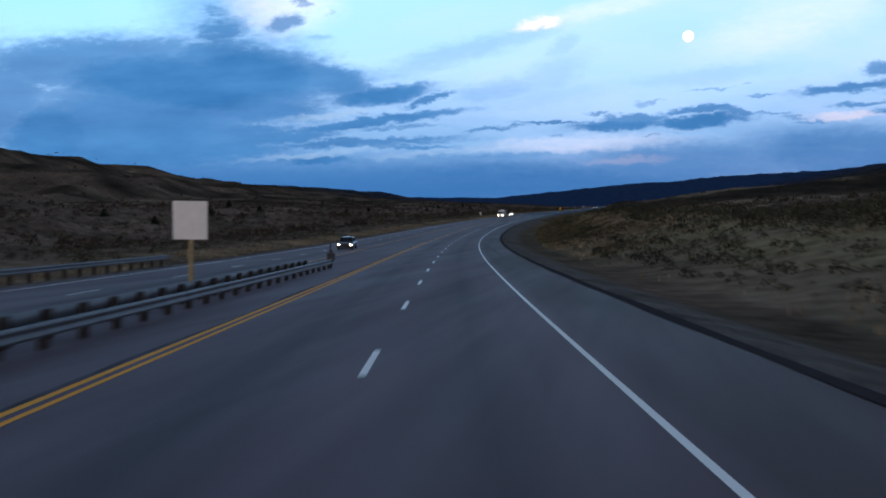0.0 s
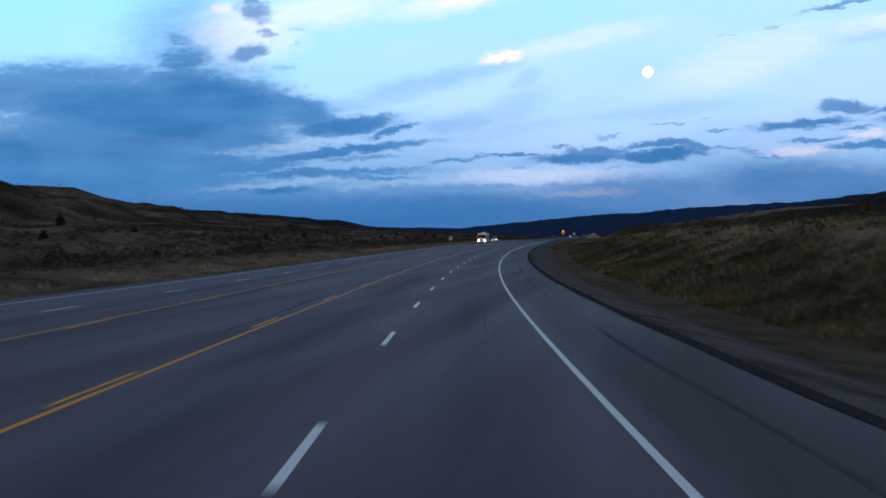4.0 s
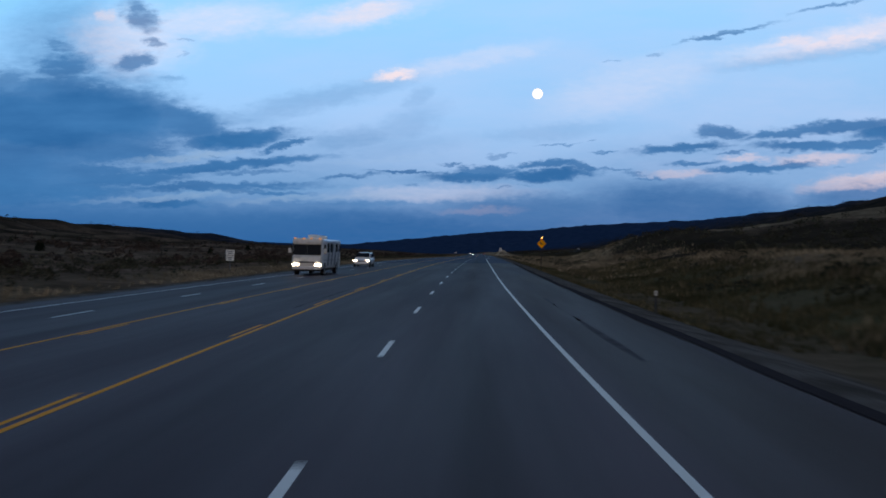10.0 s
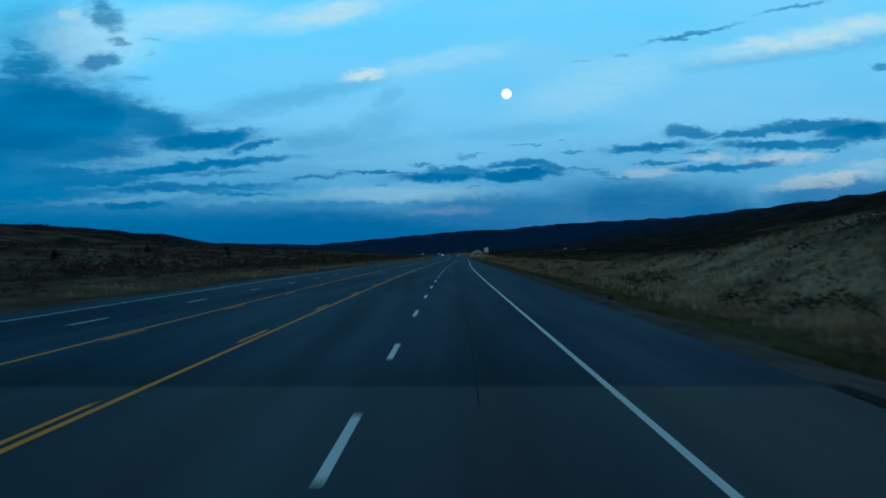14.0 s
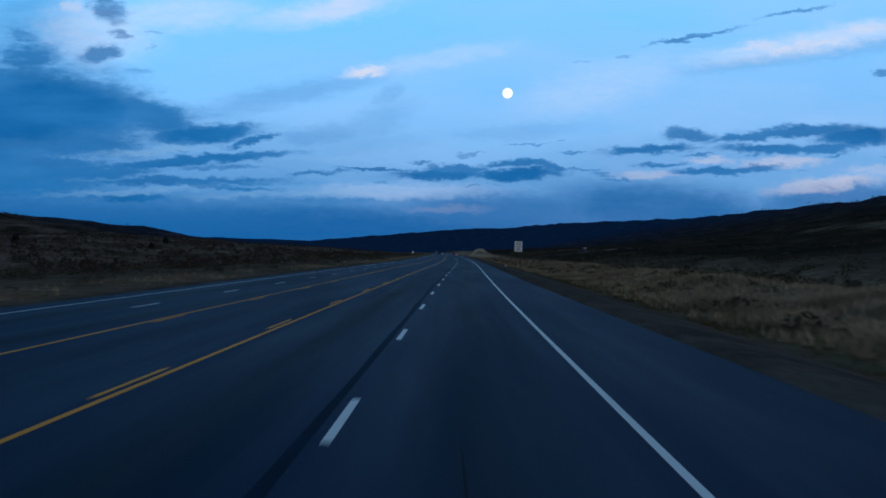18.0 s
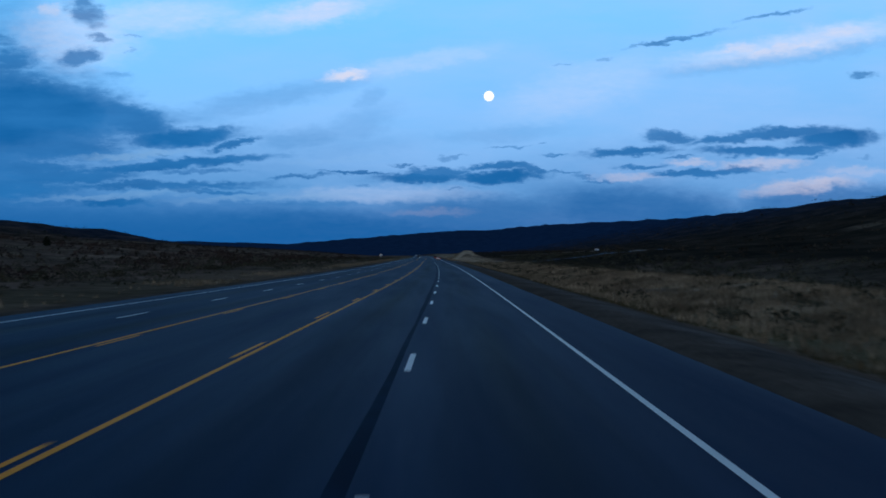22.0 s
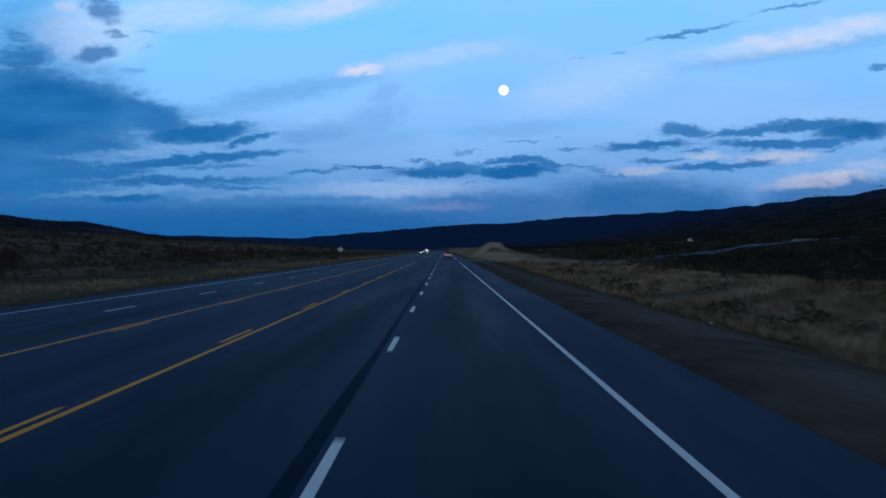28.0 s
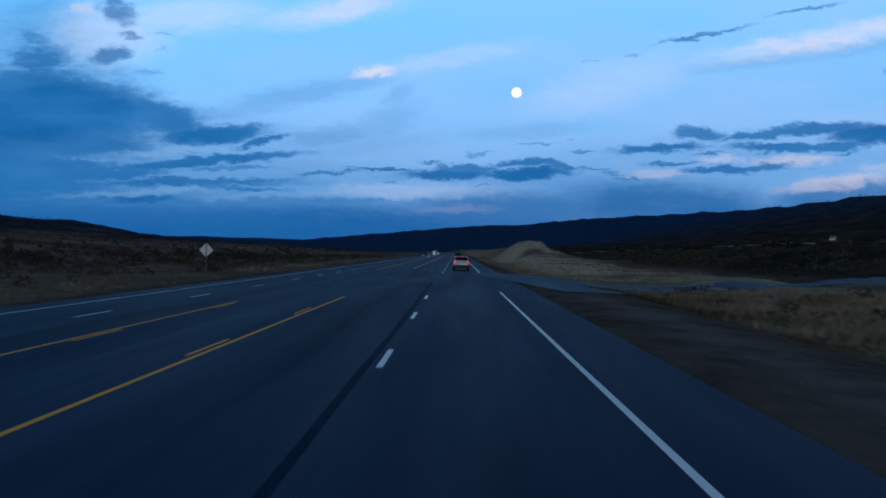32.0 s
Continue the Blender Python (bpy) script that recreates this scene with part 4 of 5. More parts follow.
# ---- vehicles ----
make_car("suv", "silver sport utility car with red tail lamps lit on the highway", "car", 1052.0, 1.95, 0, M_SILVER, True, 4.75, 1.88, 1.68, lit_rear=True)
make_car("sedan", "dark sedan with headlamps on in the oncoming lane", "car", 103.5, -11.7, 180, M_DARKCAR, False, 4.8, 1.85, 1.45, lit_front=True)
make_car("suv", "white sport utility car with headlamps on in the oncoming lane", "car", 416.5, -11.2, 180, M_WHITECAR, True, 5.0, 1.98, 1.72, lit_front=True)
make_car("car", "distant car with headlamps on in the oncoming lane", "car", 1262.0, -9.5, 180, M_DARKCAR, False, lit_front=True, group="distant oncoming cars")
make_car("car", "distant car with headlamps on in the oncoming lane", "car", 1560.0, -9.5, 180, M_SILVER, False, lit_front=True, group="distant oncoming cars")
make_car("car", "distant car with headlamps on in the oncoming lane", "car", 1420.0, -9.0, 180, M_SILVER, False, lit_front=True, group="distant oncoming cars")
make_car("suv", "distant car with headlamps on in the oncoming lane", "car", 1700.0, -9.0, 180, M_WHITECAR, True, lit_front=True, group="distant oncoming cars")
make_car("car", "dark red distant car driving ahead on the highway", "car", 1200.0, 1.8, 0, M_DARKCAR, False, lit_rear=True)
make_car("suv", "small white car standing on the dirt track uphill", "car", 1161.8, 92.0, -24, M_WHITECAR, True, 4.2, 1.8, 1.6, z=float(height(1161.8, 92.0)) + 0.05)


def motorhome(s, u):
    rv = thing("motorhome", "white motorhome with grey swooping stripes and lit headlamps", "motorhome", s, u, float(lean(u)), 180)
    W_, L_, Ht = 1.20, 4.6, 2.95
    white, grey, cream = M_WHITECAR, plain("stripe_grey", (0.050, 0.062, 0.090), 0.4), plain("cream_cap", (0.62, 0.60, 0.56), 0.4)
    part("body", loft([(-L_, W_ * 0.96, 0.55, Ht - 0.1), (-L_ + 0.08, W_, 0.50, Ht), (L_ - 0.75, W_, 0.50, Ht), (L_ - 0.2, W_, 0.52, Ht - 0.02), (L_ - 0.04, W_ * 0.97, 0.55, Ht - 0.12)], 16.0, 28), white, rv, "", True)
    part("front_cap", loft([(L_ - 0.5, W_ * 1.005, 0.62, 1.62), (L_ + 0.10, W_ * 0.99, 0.62, 1.60), (L_ + 0.22, W_ * 0.92, 0.66, 1.50)], 10.0, 24), cream, rv, "cream fibreglass nose", True)
    part("brow", loft([(L_ - 0.6, W_ * 1.003, 2.42, Ht + 0.02), (L_ + 0.04, W_ * 0.99, 2.44, Ht - 0.04), (L_ + 0.16, W_ * 0.9, 2.48, Ht - 0.2)], 8.0, 24), cream, rv, "", True)
    part("windshield", slab([(-W_ * 0.93, L_ + 0.10, 1.62), (W_ * 0.93, L_ + 0.10, 1.62), (W_ * 0.93, L_ + 0.0, 2.44), (-W_ * 0.93, L_ + 0.0, 2.44)], 0.03), M_GLASS, rv, "wide dark windshield")
    part("windshield_post", box(-0.03, 0.03, L_ + 0.02, L_ + 0.13, 1.62, 2.44), M_TRIM, rv)
    part("grille", box(-0.62, 0.62, L_ + 0.2, L_ + 0.245, 0.98, 1.10, 0.02), M_TRIM, rv)
    part("front_bumper", box(-W_ * 0.97, W_ * 0.97, L_ - 0.1, L_ + 0.28, 0.46, 0.72, 0.06), cream, rv)
    for sx in (-1, 1):
        part("headlamp", box(sx * 0.90 - 0.24, sx * 0.90 + 0.24, L_ + 0.16, L_ + 0.27, 0.76, 0.92, 0.03), M_HEAD, rv, "lit headlamp")
        arm = part("mirror", box(sx * (W_ + 0.22) - 0.12, sx * (W_ + 0.22) + 0.12, L_ - 0.05, L_ + 0.06, 1.75, 2.15, 0.04), cream, rv, "large side mirror")
        part("mirror_arm", box(min(sx * W_, sx * (W_ + 0.2)), max(sx * W_, sx * (W_ + 0.2)), L_ - 0.02, L_ + 0.02, 2.1, 2.15), M_TRIM, arm)
        for y, z0, y1, z1 in ((L_ - 1.6, 1.7, L_ - 0.75, 2.5), (L_ - 3.2, 1.85, L_ - 2.3, 2.6), (-0.4, 1.85, 0.7, 2.6), (-3.0, 1.9, -2.0, 2.6), (-4.5, 1.9, -3.9, 2.55)):
            part("side_window", box(sx * W_ - 0.02, sx * W_ + 0.02, y, y1, z0, z1, 0.015), M_GLASS, rv, "dark side window")
        for y, wide, lean_ in ((1.9, 1.0, 1.5), (0.2, 0.7, 1.3), (-1.5, 0.9, 1.2), (-3.3, 0.6, 0.7)):
            bm, ring = bmesh.new(), []
            for k in range(9):
                f_ = k / 8
                z_, y_ = 0.72 + 1.95 * f_, y - lean_ * f_ ** 1.8
                w_ = wide * (1 - 0.75 * f_ ** 1.4) * 0.5
                ring.append([bm.verts.new((sx * (W_ + o), y_ + dy, z_)) for o in (0.001, 0.008) for dy in (-w_, w_)])
            for a, c in zip(ring, ring[1:]):
                for q in ((0, 1), (1, 3), (3, 2), (2, 0)):
                    bm.faces.new((a[q[0]], a[q[1]], c[q[1]], c[q[0]]))
            bm.faces.new([ring[0][q] for q in (0, 1, 3, 2)])
            bm.faces.new([ring[-1][q] for q in (2, 3, 1, 0)])
            bmesh.ops.recalc_face_normals(bm, faces=bm.faces)
            part("stripe", bm, grey, rv, "grey swooping stripe")
        part("skirt_line", box(sx * W_ - 0.012, sx * W_ + 0.012, -L_ + 0.1, L_ - 0.6, 1.18, 1.23), grey, rv)
        for y in (-2.6, L_ - 1.25):
            wheel(rv, sx * (W_ - 0.14), y, 0.43, 0.28)
            part("wheel_arch", tube(0.52, 0.05, "x", (sx * (W_ - 0.01), y, 0.52), 20), M_TRIM, rv)
        part("tail_lamp", box(sx * 1.05 - 0.1, sx * 1.05 + 0.1, -L_ - 0.03, -L_ + 0.02, 0.9, 1.3, 0.02), M_TAIL, rv)
    for x in (-1.0, -0.3, 0.3, 1.0):
        part("marker_lamp", box(x - 0.09, x + 0.09, L_ - 0.02, L_ + 0.1, Ht - 0.06, Ht + 0.03, 0.02), M_AMBER, rv, "lit amber marker lamp")
    for y in (2.0, -1.8):
        part("roof_air_unit", loft([(y - 0.5, 0.36, Ht - 0.02, Ht + 0.22), (y - 0.3, 0.42, Ht - 0.02, Ht + 0.34), (y + 0.4, 0.42, Ht - 0.02, Ht + 0.34), (y + 0.55, 0.34, Ht - 0.02, Ht + 0.18)], 5), white, rv, "white roof air conditioner", True)
    part("ladder", box(0.5, 0.9, -L_ - 0.08, -L_ - 0.05, 0.9, Ht), M_CHROME, rv)
    part("underframe", box(-W_ * 0.8, W_ * 0.8, -L_ * 0.95, L_ * 0.9, 0.32, 0.6), M_TRIM, rv)


motorhome(387.0, -11.3)


# ---- guardrails ----
def guardrail(label, s0, s1, u_at, toward, drop=0.0):
    """A W-beam on timber posts; toward: the side (+1 right, -1 left) on which the beam hangs."""
    rail = thing("guardrail", label, "guardrail", s0, float(u_at(s0)), 0.0)
    inv = rail.matrix_basis.inverted()
    prof = [(0.0, 0.44), (0.07, 0.48), (0.07, 0.53), (0.01, 0.57), (0.01, 0.62), (0.07, 0.66), (0.07, 0.71), (0.0, 0.75), (-0.012, 0.75), (-0.012, 0.44)]
    s = np.append(np.arange(s0, s1, 1.9), s1)
    bm, rings = bmesh.new(), []
    for a in s:
        ring = []
        for o, z in prof:
            w = place(a, float(u_at(a)) + toward * (o + 0.12), float(lean(u_at(a))) + z - drop)
            ring.append(bm.verts.new(inv @ Vector(w.tolist())))
        rings.append(ring)
    for a, c in zip(rings, rings[1:]):
        for i in range(len(prof)):
            bm.faces.new((a[i], a[(i + 1) % len(prof)], c[(i + 1) % len(prof)], c[i]))
    bmesh.ops.recalc_face_normals(bm, faces=bm.faces)
    part("beam", bm, M_STEEL, rail, "galvanised steel beam", True)
    pm = None
    for a in s[:-1]:
        w = inv @ Vector(place(a, float(u_at(a)), float(lean(u_at(a))) - drop).tolist())
        if pm is None:
            first = part("post", box(-0.09, 0.09, -0.08, 0.08, -0.4, 0.74, 0.01), M_WOOD, rail, "weathered timber post")
            pm = first.data
            first.location = w
        else:
            ob = new("post", pm)
            ob.parent, ob.location = rail, w
    return rail


near_rail = lambda s: np.interp(s, [-120, 0, 56], [-7.6, -6.95, -6.4])
guardrail("galvanised steel guardrail on timber posts beside the median", -110, 55.5, near_rail, 1, 0.17)
guardrail("galvanised steel guardrail on timber posts facing the oncoming lanes", -110, 53.0, lambda s: near_rail(s) - 0.8, -1, 0.08)
guardrail("distant steel guardrail beyond the oncoming lanes", -110, 62.0, lambda s: np.interp(s, [-110, 62], [-19.0, -19.0]), 1)
end = thing("guardrail_end", "dark guardrail end terminal with a marker post", "guardrail end", 56.2, float(near_rail(56)), -0.15)
part("head", box(-0.22, 0.22, -0.35, 0.3, 0.42, 0.95, 0.04), M_TRIM, end, "dark impact head")
part("post", box(-0.08, 0.08, -0.08, 0.08, -0.3, 1.15, 0.01), M_WOOD, end)
part("marker", box(-0.05, 0.05, -0.40, -0.36, 0.9, 1.5, 0.01), M_TRIM, end)


# ---- signs ----
def sign_post(parent, x, z1, wood=True, z0=-0.6):
    if wood:
        part("post", box(x - 0.06, x + 0.06, 0.03, 0.15, z0, z1, 0.008), M_WOOD, parent, "timber post")
    else:
        part("post", tube(0.035, z1 - z0, "z", (x, 0.06, (z0 + z1) / 2), 10), M_STEEL, parent, "steel post")


def rect_panel(parent, w, z0, z1, material, bars=(), name="panel"):
    p = part(name, box(-w / 2, w / 2, -0.012, 0.012, z0, z1, 0.006), material, parent)
    part("border", box(-w / 2 + 0.03, w / 2 - 0.03, -0.017, -0.0125, z1 - 0.06, z1 - 0.045), M_INK, p)
    for zc, bw, bh in bars:
        part("text_bar", box(-bw / 2, bw / 2, -0.018, -0.0125, zc - bh / 2, zc + bh / 2), M_FADED, p, "unreadable line of lettering")
    return p


def diamond(parent, half, zc, material, front=True):
    bm = bmesh.new()
    r = half * 0.12
    pts = []
    for k in range(4):
        a = math.pi / 2 * k
        cx, cz = (half - 1.41 * r) * math.sin(a), (half - 1.41 * r) * math.cos(a)
        for j in range(5):
            b_ = a - math.pi / 4 + math.pi / 8 * j
            pts.append((cx + r * math.sin(b_), zc + cz + r * math.cos(b_)))
    lo, hi = [bm.verts.new((x, -0.004, z)) for x, z in pts], [bm.verts.new((x, 0.004, z)) for x, z in pts]
    bm.faces.new(lo)
    bm.faces.new(hi[::-1])
    for i in range(len(pts)):
        bm.faces.new((lo[i], hi[i], hi[(i + 1) % len(pts)], lo[(i + 1) % len(pts)]))
    bmesh.ops.recalc_face_normals(bm, faces=bm.faces)
    return part("panel", bm, material, parent)


g0 = float(height(37.6, -9.9))
board = thing("road_sign", "large cream sign board on a timber post behind the guardrail", "sign", 37.64, -9.87, 0.0)
part("panel", box(-0.75, 0.75, -0.02, 0.02, 1.82, 3.48, 0.01), M_SIGNWHITE, board)
part("post", box(-0.1, 0.1, 0.03, 0.17, -0.6, 3.3, 0.01), M_TANPOST, board, "tan timber post")

b_ = thing("road_sign", "small white rectangular sign beside the oncoming lanes", "sign", 405.0, -23.99, 0.0)
rect_panel(b_, 0.92, 0.86, 1.42, M_SIGNWHITE, [(1.22, 0.6, 0.12), (1.02, 0.5, 0.12)])
rect_panel(b_, 0.86, 0.26, 0.80, M_SIGNWHITE, [(0.58, 0.5, 0.14), (0.40, 0.4, 0.08)], "lower_panel")
sign_post(b_, 0.0, 1.35, False, -2.5)

c_ = thing("warning_sign", "yellow diamond warning sign with a lit amber beacon on top", "sign", 429.4, 10.6, 0.0)
p = diamond(c_, 0.63, 3.1, M_SIGNYELLOW)
part("symbol", slab([(-0.24, -0.008, 3.10), (0.20, -0.008, 2.98), (0.22, -0.008, 3.08), (-0.22, -0.008, 3.24)], 0.003), M_INK, p, "plain dark symbol")
part("symbol_bar", slab([(-0.20, -0.008, 3.20), (-0.12, -0.008, 3.20), (-0.10, -0.008, 3.36), (-0.18, -0.008, 3.36)], 0.003), M_INK, p)
sign_post(c_, 0.0, 3.7, True, -1.5)
part("beacon_housing", box(-0.15, 0.15, 0.0, 0.16, 3.74, 4.06, 0.03), M_TRIM, c_, "dark beacon housing")
lamp = part("beacon", tube(0.09, 0.05, "y", (0, -0.015, 3.90), 18), M_BEACON, c_, "lit amber beacon")
part("visor", box(-0.13, 0.13, -0.14, 0.0, 4.01, 4.03, 0.005), M_TRIM, lamp)

d_ = thing("road_sign", "tall white sign with two stacked lettered panels", "sign", 659.8, 8.15, 0.0)
rect_panel(d_, 0.95, 3.26, 3.84, M_SIGNWHITE, [(3.66, 0.6, 0.09), (3.50, 0.66, 0.10), (3.37, 0.5, 0.05)])
rect_panel(d_, 0.95, 2.60, 3.24, M_SIGNWHITE, [(3.14, 0.7, 0.06), (3.00, 0.4, 0.10), (2.80, 0.62, 0.12)], "lower_panel")
for x in (-0.3, 0.3):
    part("post", box(x - 0.03, x + 0.03, 0.03, 0.08, -1.5, 3.8, 0.005), M_WOOD, d_, "slim weathered post")

f_ = thing("warning_sign", "pale back of a diamond sign beside the oncoming lanes", "sign", 1028.9, -21.77, 0.0)
diamond(f_, 0.66, 1.58, M_SIGNBACK)
part("stiffener", box(-0.05, 0.05, -0.03, -0.006, 0.98, 2.18), M_TRIM, f_)
sign_post(f_, 0.0, 1.9, False, -2.5)

for s, u in ((347.3, 9.2), (669.6, 7.1)):
    d = thing("delineator", "thin dark roadside delineator post with a white cap", "marker post", s, u, 0.0, group="roadside delineators")
    part("stake", box(-0.045, 0.045, -0.01, 0.01, -1.2, 0.72, 0.004), M_TRIM, d)
    part("cap", box(-0.05, 0.05, -0.014, 0.014, 0.58, 0.76, 0.004), M_SIGNWHITE, d, "white cap")
    part("reflector", box(-0.035, 0.035, -0.022, -0.0145, 0.62, 0.72), M_RIM, d, "pale reflector")


# ---- side road on the right, and marks on the pavement ----
def side_ribbon(name, pts, w, material, label, lift=0.06, flare=0.0):
    s = np.linspace(0, 1, 90)
    ps = np.interp(s, np.linspace(0, 1, len(pts)), [p_[0] for p_ in pts])
    pu = np.interp(s, np.linspace(0, 1, len(pts)), [p_[1] for p_ in pts])
    k = np.ones(9) / 9
    ps, pu = np.convolve(np.pad(ps, 4, "edge"), k, "valid"), np.convolve(np.pad(pu, 4, "edge"), k, "valid")
    tx, ty = np.gradient(ps), np.gradient(pu)
    ln = np.hypot(tx, ty)
    o = np.linspace(-0.5, 0.5, 7) * (w + flare * (1 - ss(pu, 5, 22)))[:, None]
    S, U = ps[:, None] - (ty / ln)[:, None] * o, pu[:, None] + (tx / ln)[:, None] * o
    Z = np.where(U < edge_right(S), lean(U), np.maximum(height(S, U), height(ps, pu)[:, None] - 0.1)) + lift
    me = mesh_from(name, place(S, U, Z).reshape(-1, 3), grid_faces(90, 7), material)
    fill(me, "wear", np.zeros(90 * 7))
    fill(me, "bluish", np.zeros(90 * 7))
    fill(me, "shoulder", np.zeros(90 * 7))
    return tagged(new(name, me), label, "road", kind="structure")


side_ribbon("side_road", [(1018, 4.5), (1019, 12), (1020, 22), (1023, 36), (1030, 52), (1040, 75), (1052, 110), (1065, 160)], 9.5, M_SIDE, "paved side road joining the highway", 0.03, 30.0)
M_DIRT = plain("pale_dirt", (0.20, 0.165, 0.13), 0.95, 0.0, 0.3, 0.6)
side_ribbon("dirt_track", [(1045, 86), (1075, 100), (1110, 102), (1161, 92), (1230, 76), (1300, 66), (1400, 60)], 6.0, M_DIRT, "pale dirt track climbing past the sage", 0.05)


def wander(name, s0, s1, u0, swing, w, road, material=M_SEAL, seed=0.0):
    f_u = lambda s: u0 + swing * fbm(s, s * 0 + u0 * 7, 26, 3, seed)
    ribbon(name, s0, s1, lambda s: f_u(s) - w / 2 * (0.7 + 0.5 * np.sin(s * 1.7)), lambda s: f_u(s) + w / 2 * (0.7 + 0.4 * np.sin(s * 2.3)), material, road, 0.004, "dark crack sealant")


M_SKID = plain("skid_mark", (0.082, 0.076, 0.086), 0.9, 0.0, 0.4, 2.0, gloss=0.03)
for i, (a, c, u) in enumerate(((195, 226, 1.0), (226, 250, 1.3), (243, 262, 0.4), (268, 288, 2.2), (372, 398, 2.1), (384, 412, 0.3), (150, 170, 2.4), (100, 125, 0.8))):
    wander("crack_seal", a, c, u, 0.13, 0.03, road_old, seed=i * 1.3)
for i, (a, c, u) in enumerate(((447, 520, 1.75), (520, 562, 1.65), (470, 500, -2.2))):
    wander("crack_seal", a, c, u, 0.08, 0.045, road_new, M_SEAM, seed=i * 0.9)
ribbon("seam", 556, 1010, lambda s: -0.36 + 0.03 * np.sin(s / 9) + 0.02 * np.sin(s / 2.3), lambda s: -0.18 + 0.03 * np.sin(s / 7), plain("tar_band", (0.0042, 0.0150, 0.040), 0.9, vary=0.35, scale=1.2, gloss=0.05), road_new, 0.003, "dark tar seam along the lane line")
for i, (a, c, u, w) in enumerate(((72, 96, 5.4, 0.32), (100, 116, 5.0, 0.2), (128, 152, 5.6, 0.3), (166, 188, 5.5, 0.3), (199, 217, 5.7, 0.34), (222, 236, 5.2, 0.2), (244, 268, 5.6, 0.3), (290, 312, 5.5, 0.28), (330, 352, 5.3, 0.22),
                                  (150, 180, -4.6, 0.2), (198, 216, -4.75, 0.26), (250, 272, -4.6, 0.22), (293, 318, -4.7, 0.24), (345, 372, -4.6, 0.2), (-60, 132, -4.42, 0.3))):
    ribbon("skid_mark", a, c, lambda s: u - w / 2.8 * (0.7 + 0.3 * np.sin(s / 2.3)) + 0.06 * np.sin(s / 3), lambda s: u + w / 2.8 * (0.7 + 0.3 * np.sin(s / 3.1)) + 0.06 * np.sin(s / 4), M_SKID, road_old, 0.0035, "dark rubber mark")


# ---- small things on the verges ----
scrap = thing("tyre_scrap", "black strip of torn tyre tread on the gravel verge", "debris", 483.0, float(edge_right(483.0)) + 2.5, float(height(483.0, float(edge_right(483.0)) + 2.5)), 78)
bm, ring = bmesh.new(), []
for k in range(15):
    x = -0.75 + 0.107 * k
    zc = 0.03 + 0.10 * abs(math.sin(k * 0.9)) * (0.4 + 0.05 * k)
    ring.append([bm.verts.new((x, 0.05 * math.sin(k * 1.3) + o, zc + dz)) for o, dz in ((-0.11, 0.0), (0.11, 0.01), (0.11, 0.05), (-0.11, 0.04))])
for a, c in zip(ring, ring[1:]):
    for i in range(4):
        bm.faces.new((a[i], a[(i + 1) % 4], c[(i + 1) % 4], c[i]))
bm.faces.new(ring[0])
bm.faces.new(ring[-1][::-1])
bmesh.ops.recalc_face_normals(bm, faces=bm.faces)
part("tread", bm, M_TYRE, scrap)
bm = bmesh.new()
for k in range(12):
    tube(0.006, 0.35, "x", (-0.6 + 0.1 * k, 0.10 * math.sin(k), 0.10 + 0.01 * (k % 4)), 4, bm=bm)
part("frayed_cords", bm, M_STEEL, scrap, "frayed steel cords")


def litter(s, d, size, seed):
    """A crumpled scrap of paper."""
    u = float(edge_right(s)) + d
    t = thing("litter", "crumpled scrap of white paper in the grass", "litter", s, u, float(height(s, u)), seed * 40.0, group="scraps of litter")
    bm = bmesh.new()
    bmesh.ops.create_icosphere(bm, subdivisions=2, radius=size)
    r_ = random.Random(seed)
    for v_ in bm.verts:
        v_.co *= r_.uniform(0.55, 1.1)
        v_.co.z = v_.co.z * 0.6 + size * 0.4
    part("paper", bm, M_SIGNWHITE, t)


for k, (s, d, size) in enumerate(((870.5, 6.0, 0.07), (779.0, 8.1, 0.09), (965.0, 10.5, 0.16))):
    litter(s, d, size, k + 1)


# ---- plants ----
rng = np.random.default_rng(7)


def foliage(name, stops, rough=0.9, patch=0.16, shade=0.8):
    m, ns, ls, b = mat(name, rough, gloss=0.0)
    g = ns.new("ShaderNodeNewGeometry")
    c = ramp(m, g.outputs["Random Per Island"], stops)
    # patches of older, darker growth
    ls.new(mixc(m, ramp(m, tex_noise(m, patch, 4, 0.65), [(0.42, shade), (0.62, 0.0)]), c, tuple(0.75 * x for x in stops[0][1])), b.inputs["Base Color"])
    return m


M_SAGE = foliage("sagebrush_leaves", [(0.0, (0.038, 0.037, 0.025)), (0.5, (0.082, 0.078, 0.052)), (1.0, (0.140, 0.130, 0.086))])
M_STRAW = foliage("dry_grass", [(0.0, (0.150, 0.112, 0.072)), (0.5, (0.360, 0.275, 0.180)), (1.0, (0.560, 0.435, 0.295))])
M_GREEN = foliage("green_grass", [(0.0, (0.058, 0.054, 0.026)), (0.6, (0.130, 0.108, 0.056)), (1.0, (0.320, 0.240, 0.145))])
M_JUNIPER = foliage("juniper_leaves", [(0.0, (0.014, 0.018, 0.012)), (1.0, (0.042, 0.050, 0.032))])
M_FARSCRUB = foliage("distant_scrub_leaves", [(0.0, (0.028, 0.024, 0.018)), (0.5, (0.064, 0.053, 0.038)), (1.0, (0.130, 0.102, 0.072))], patch=0.02)
M_BRUSH = foliage("leafless_brush", [(0.0, (0.046, 0.034, 0.028)), (0.6, (0.088, 0.062, 0.050)), (1.0, (0.150, 0.105, 0.084))], patch=0.05)
M_BARK = plain("juniper_bark", (0.07, 0.05, 0.04), 0.95)


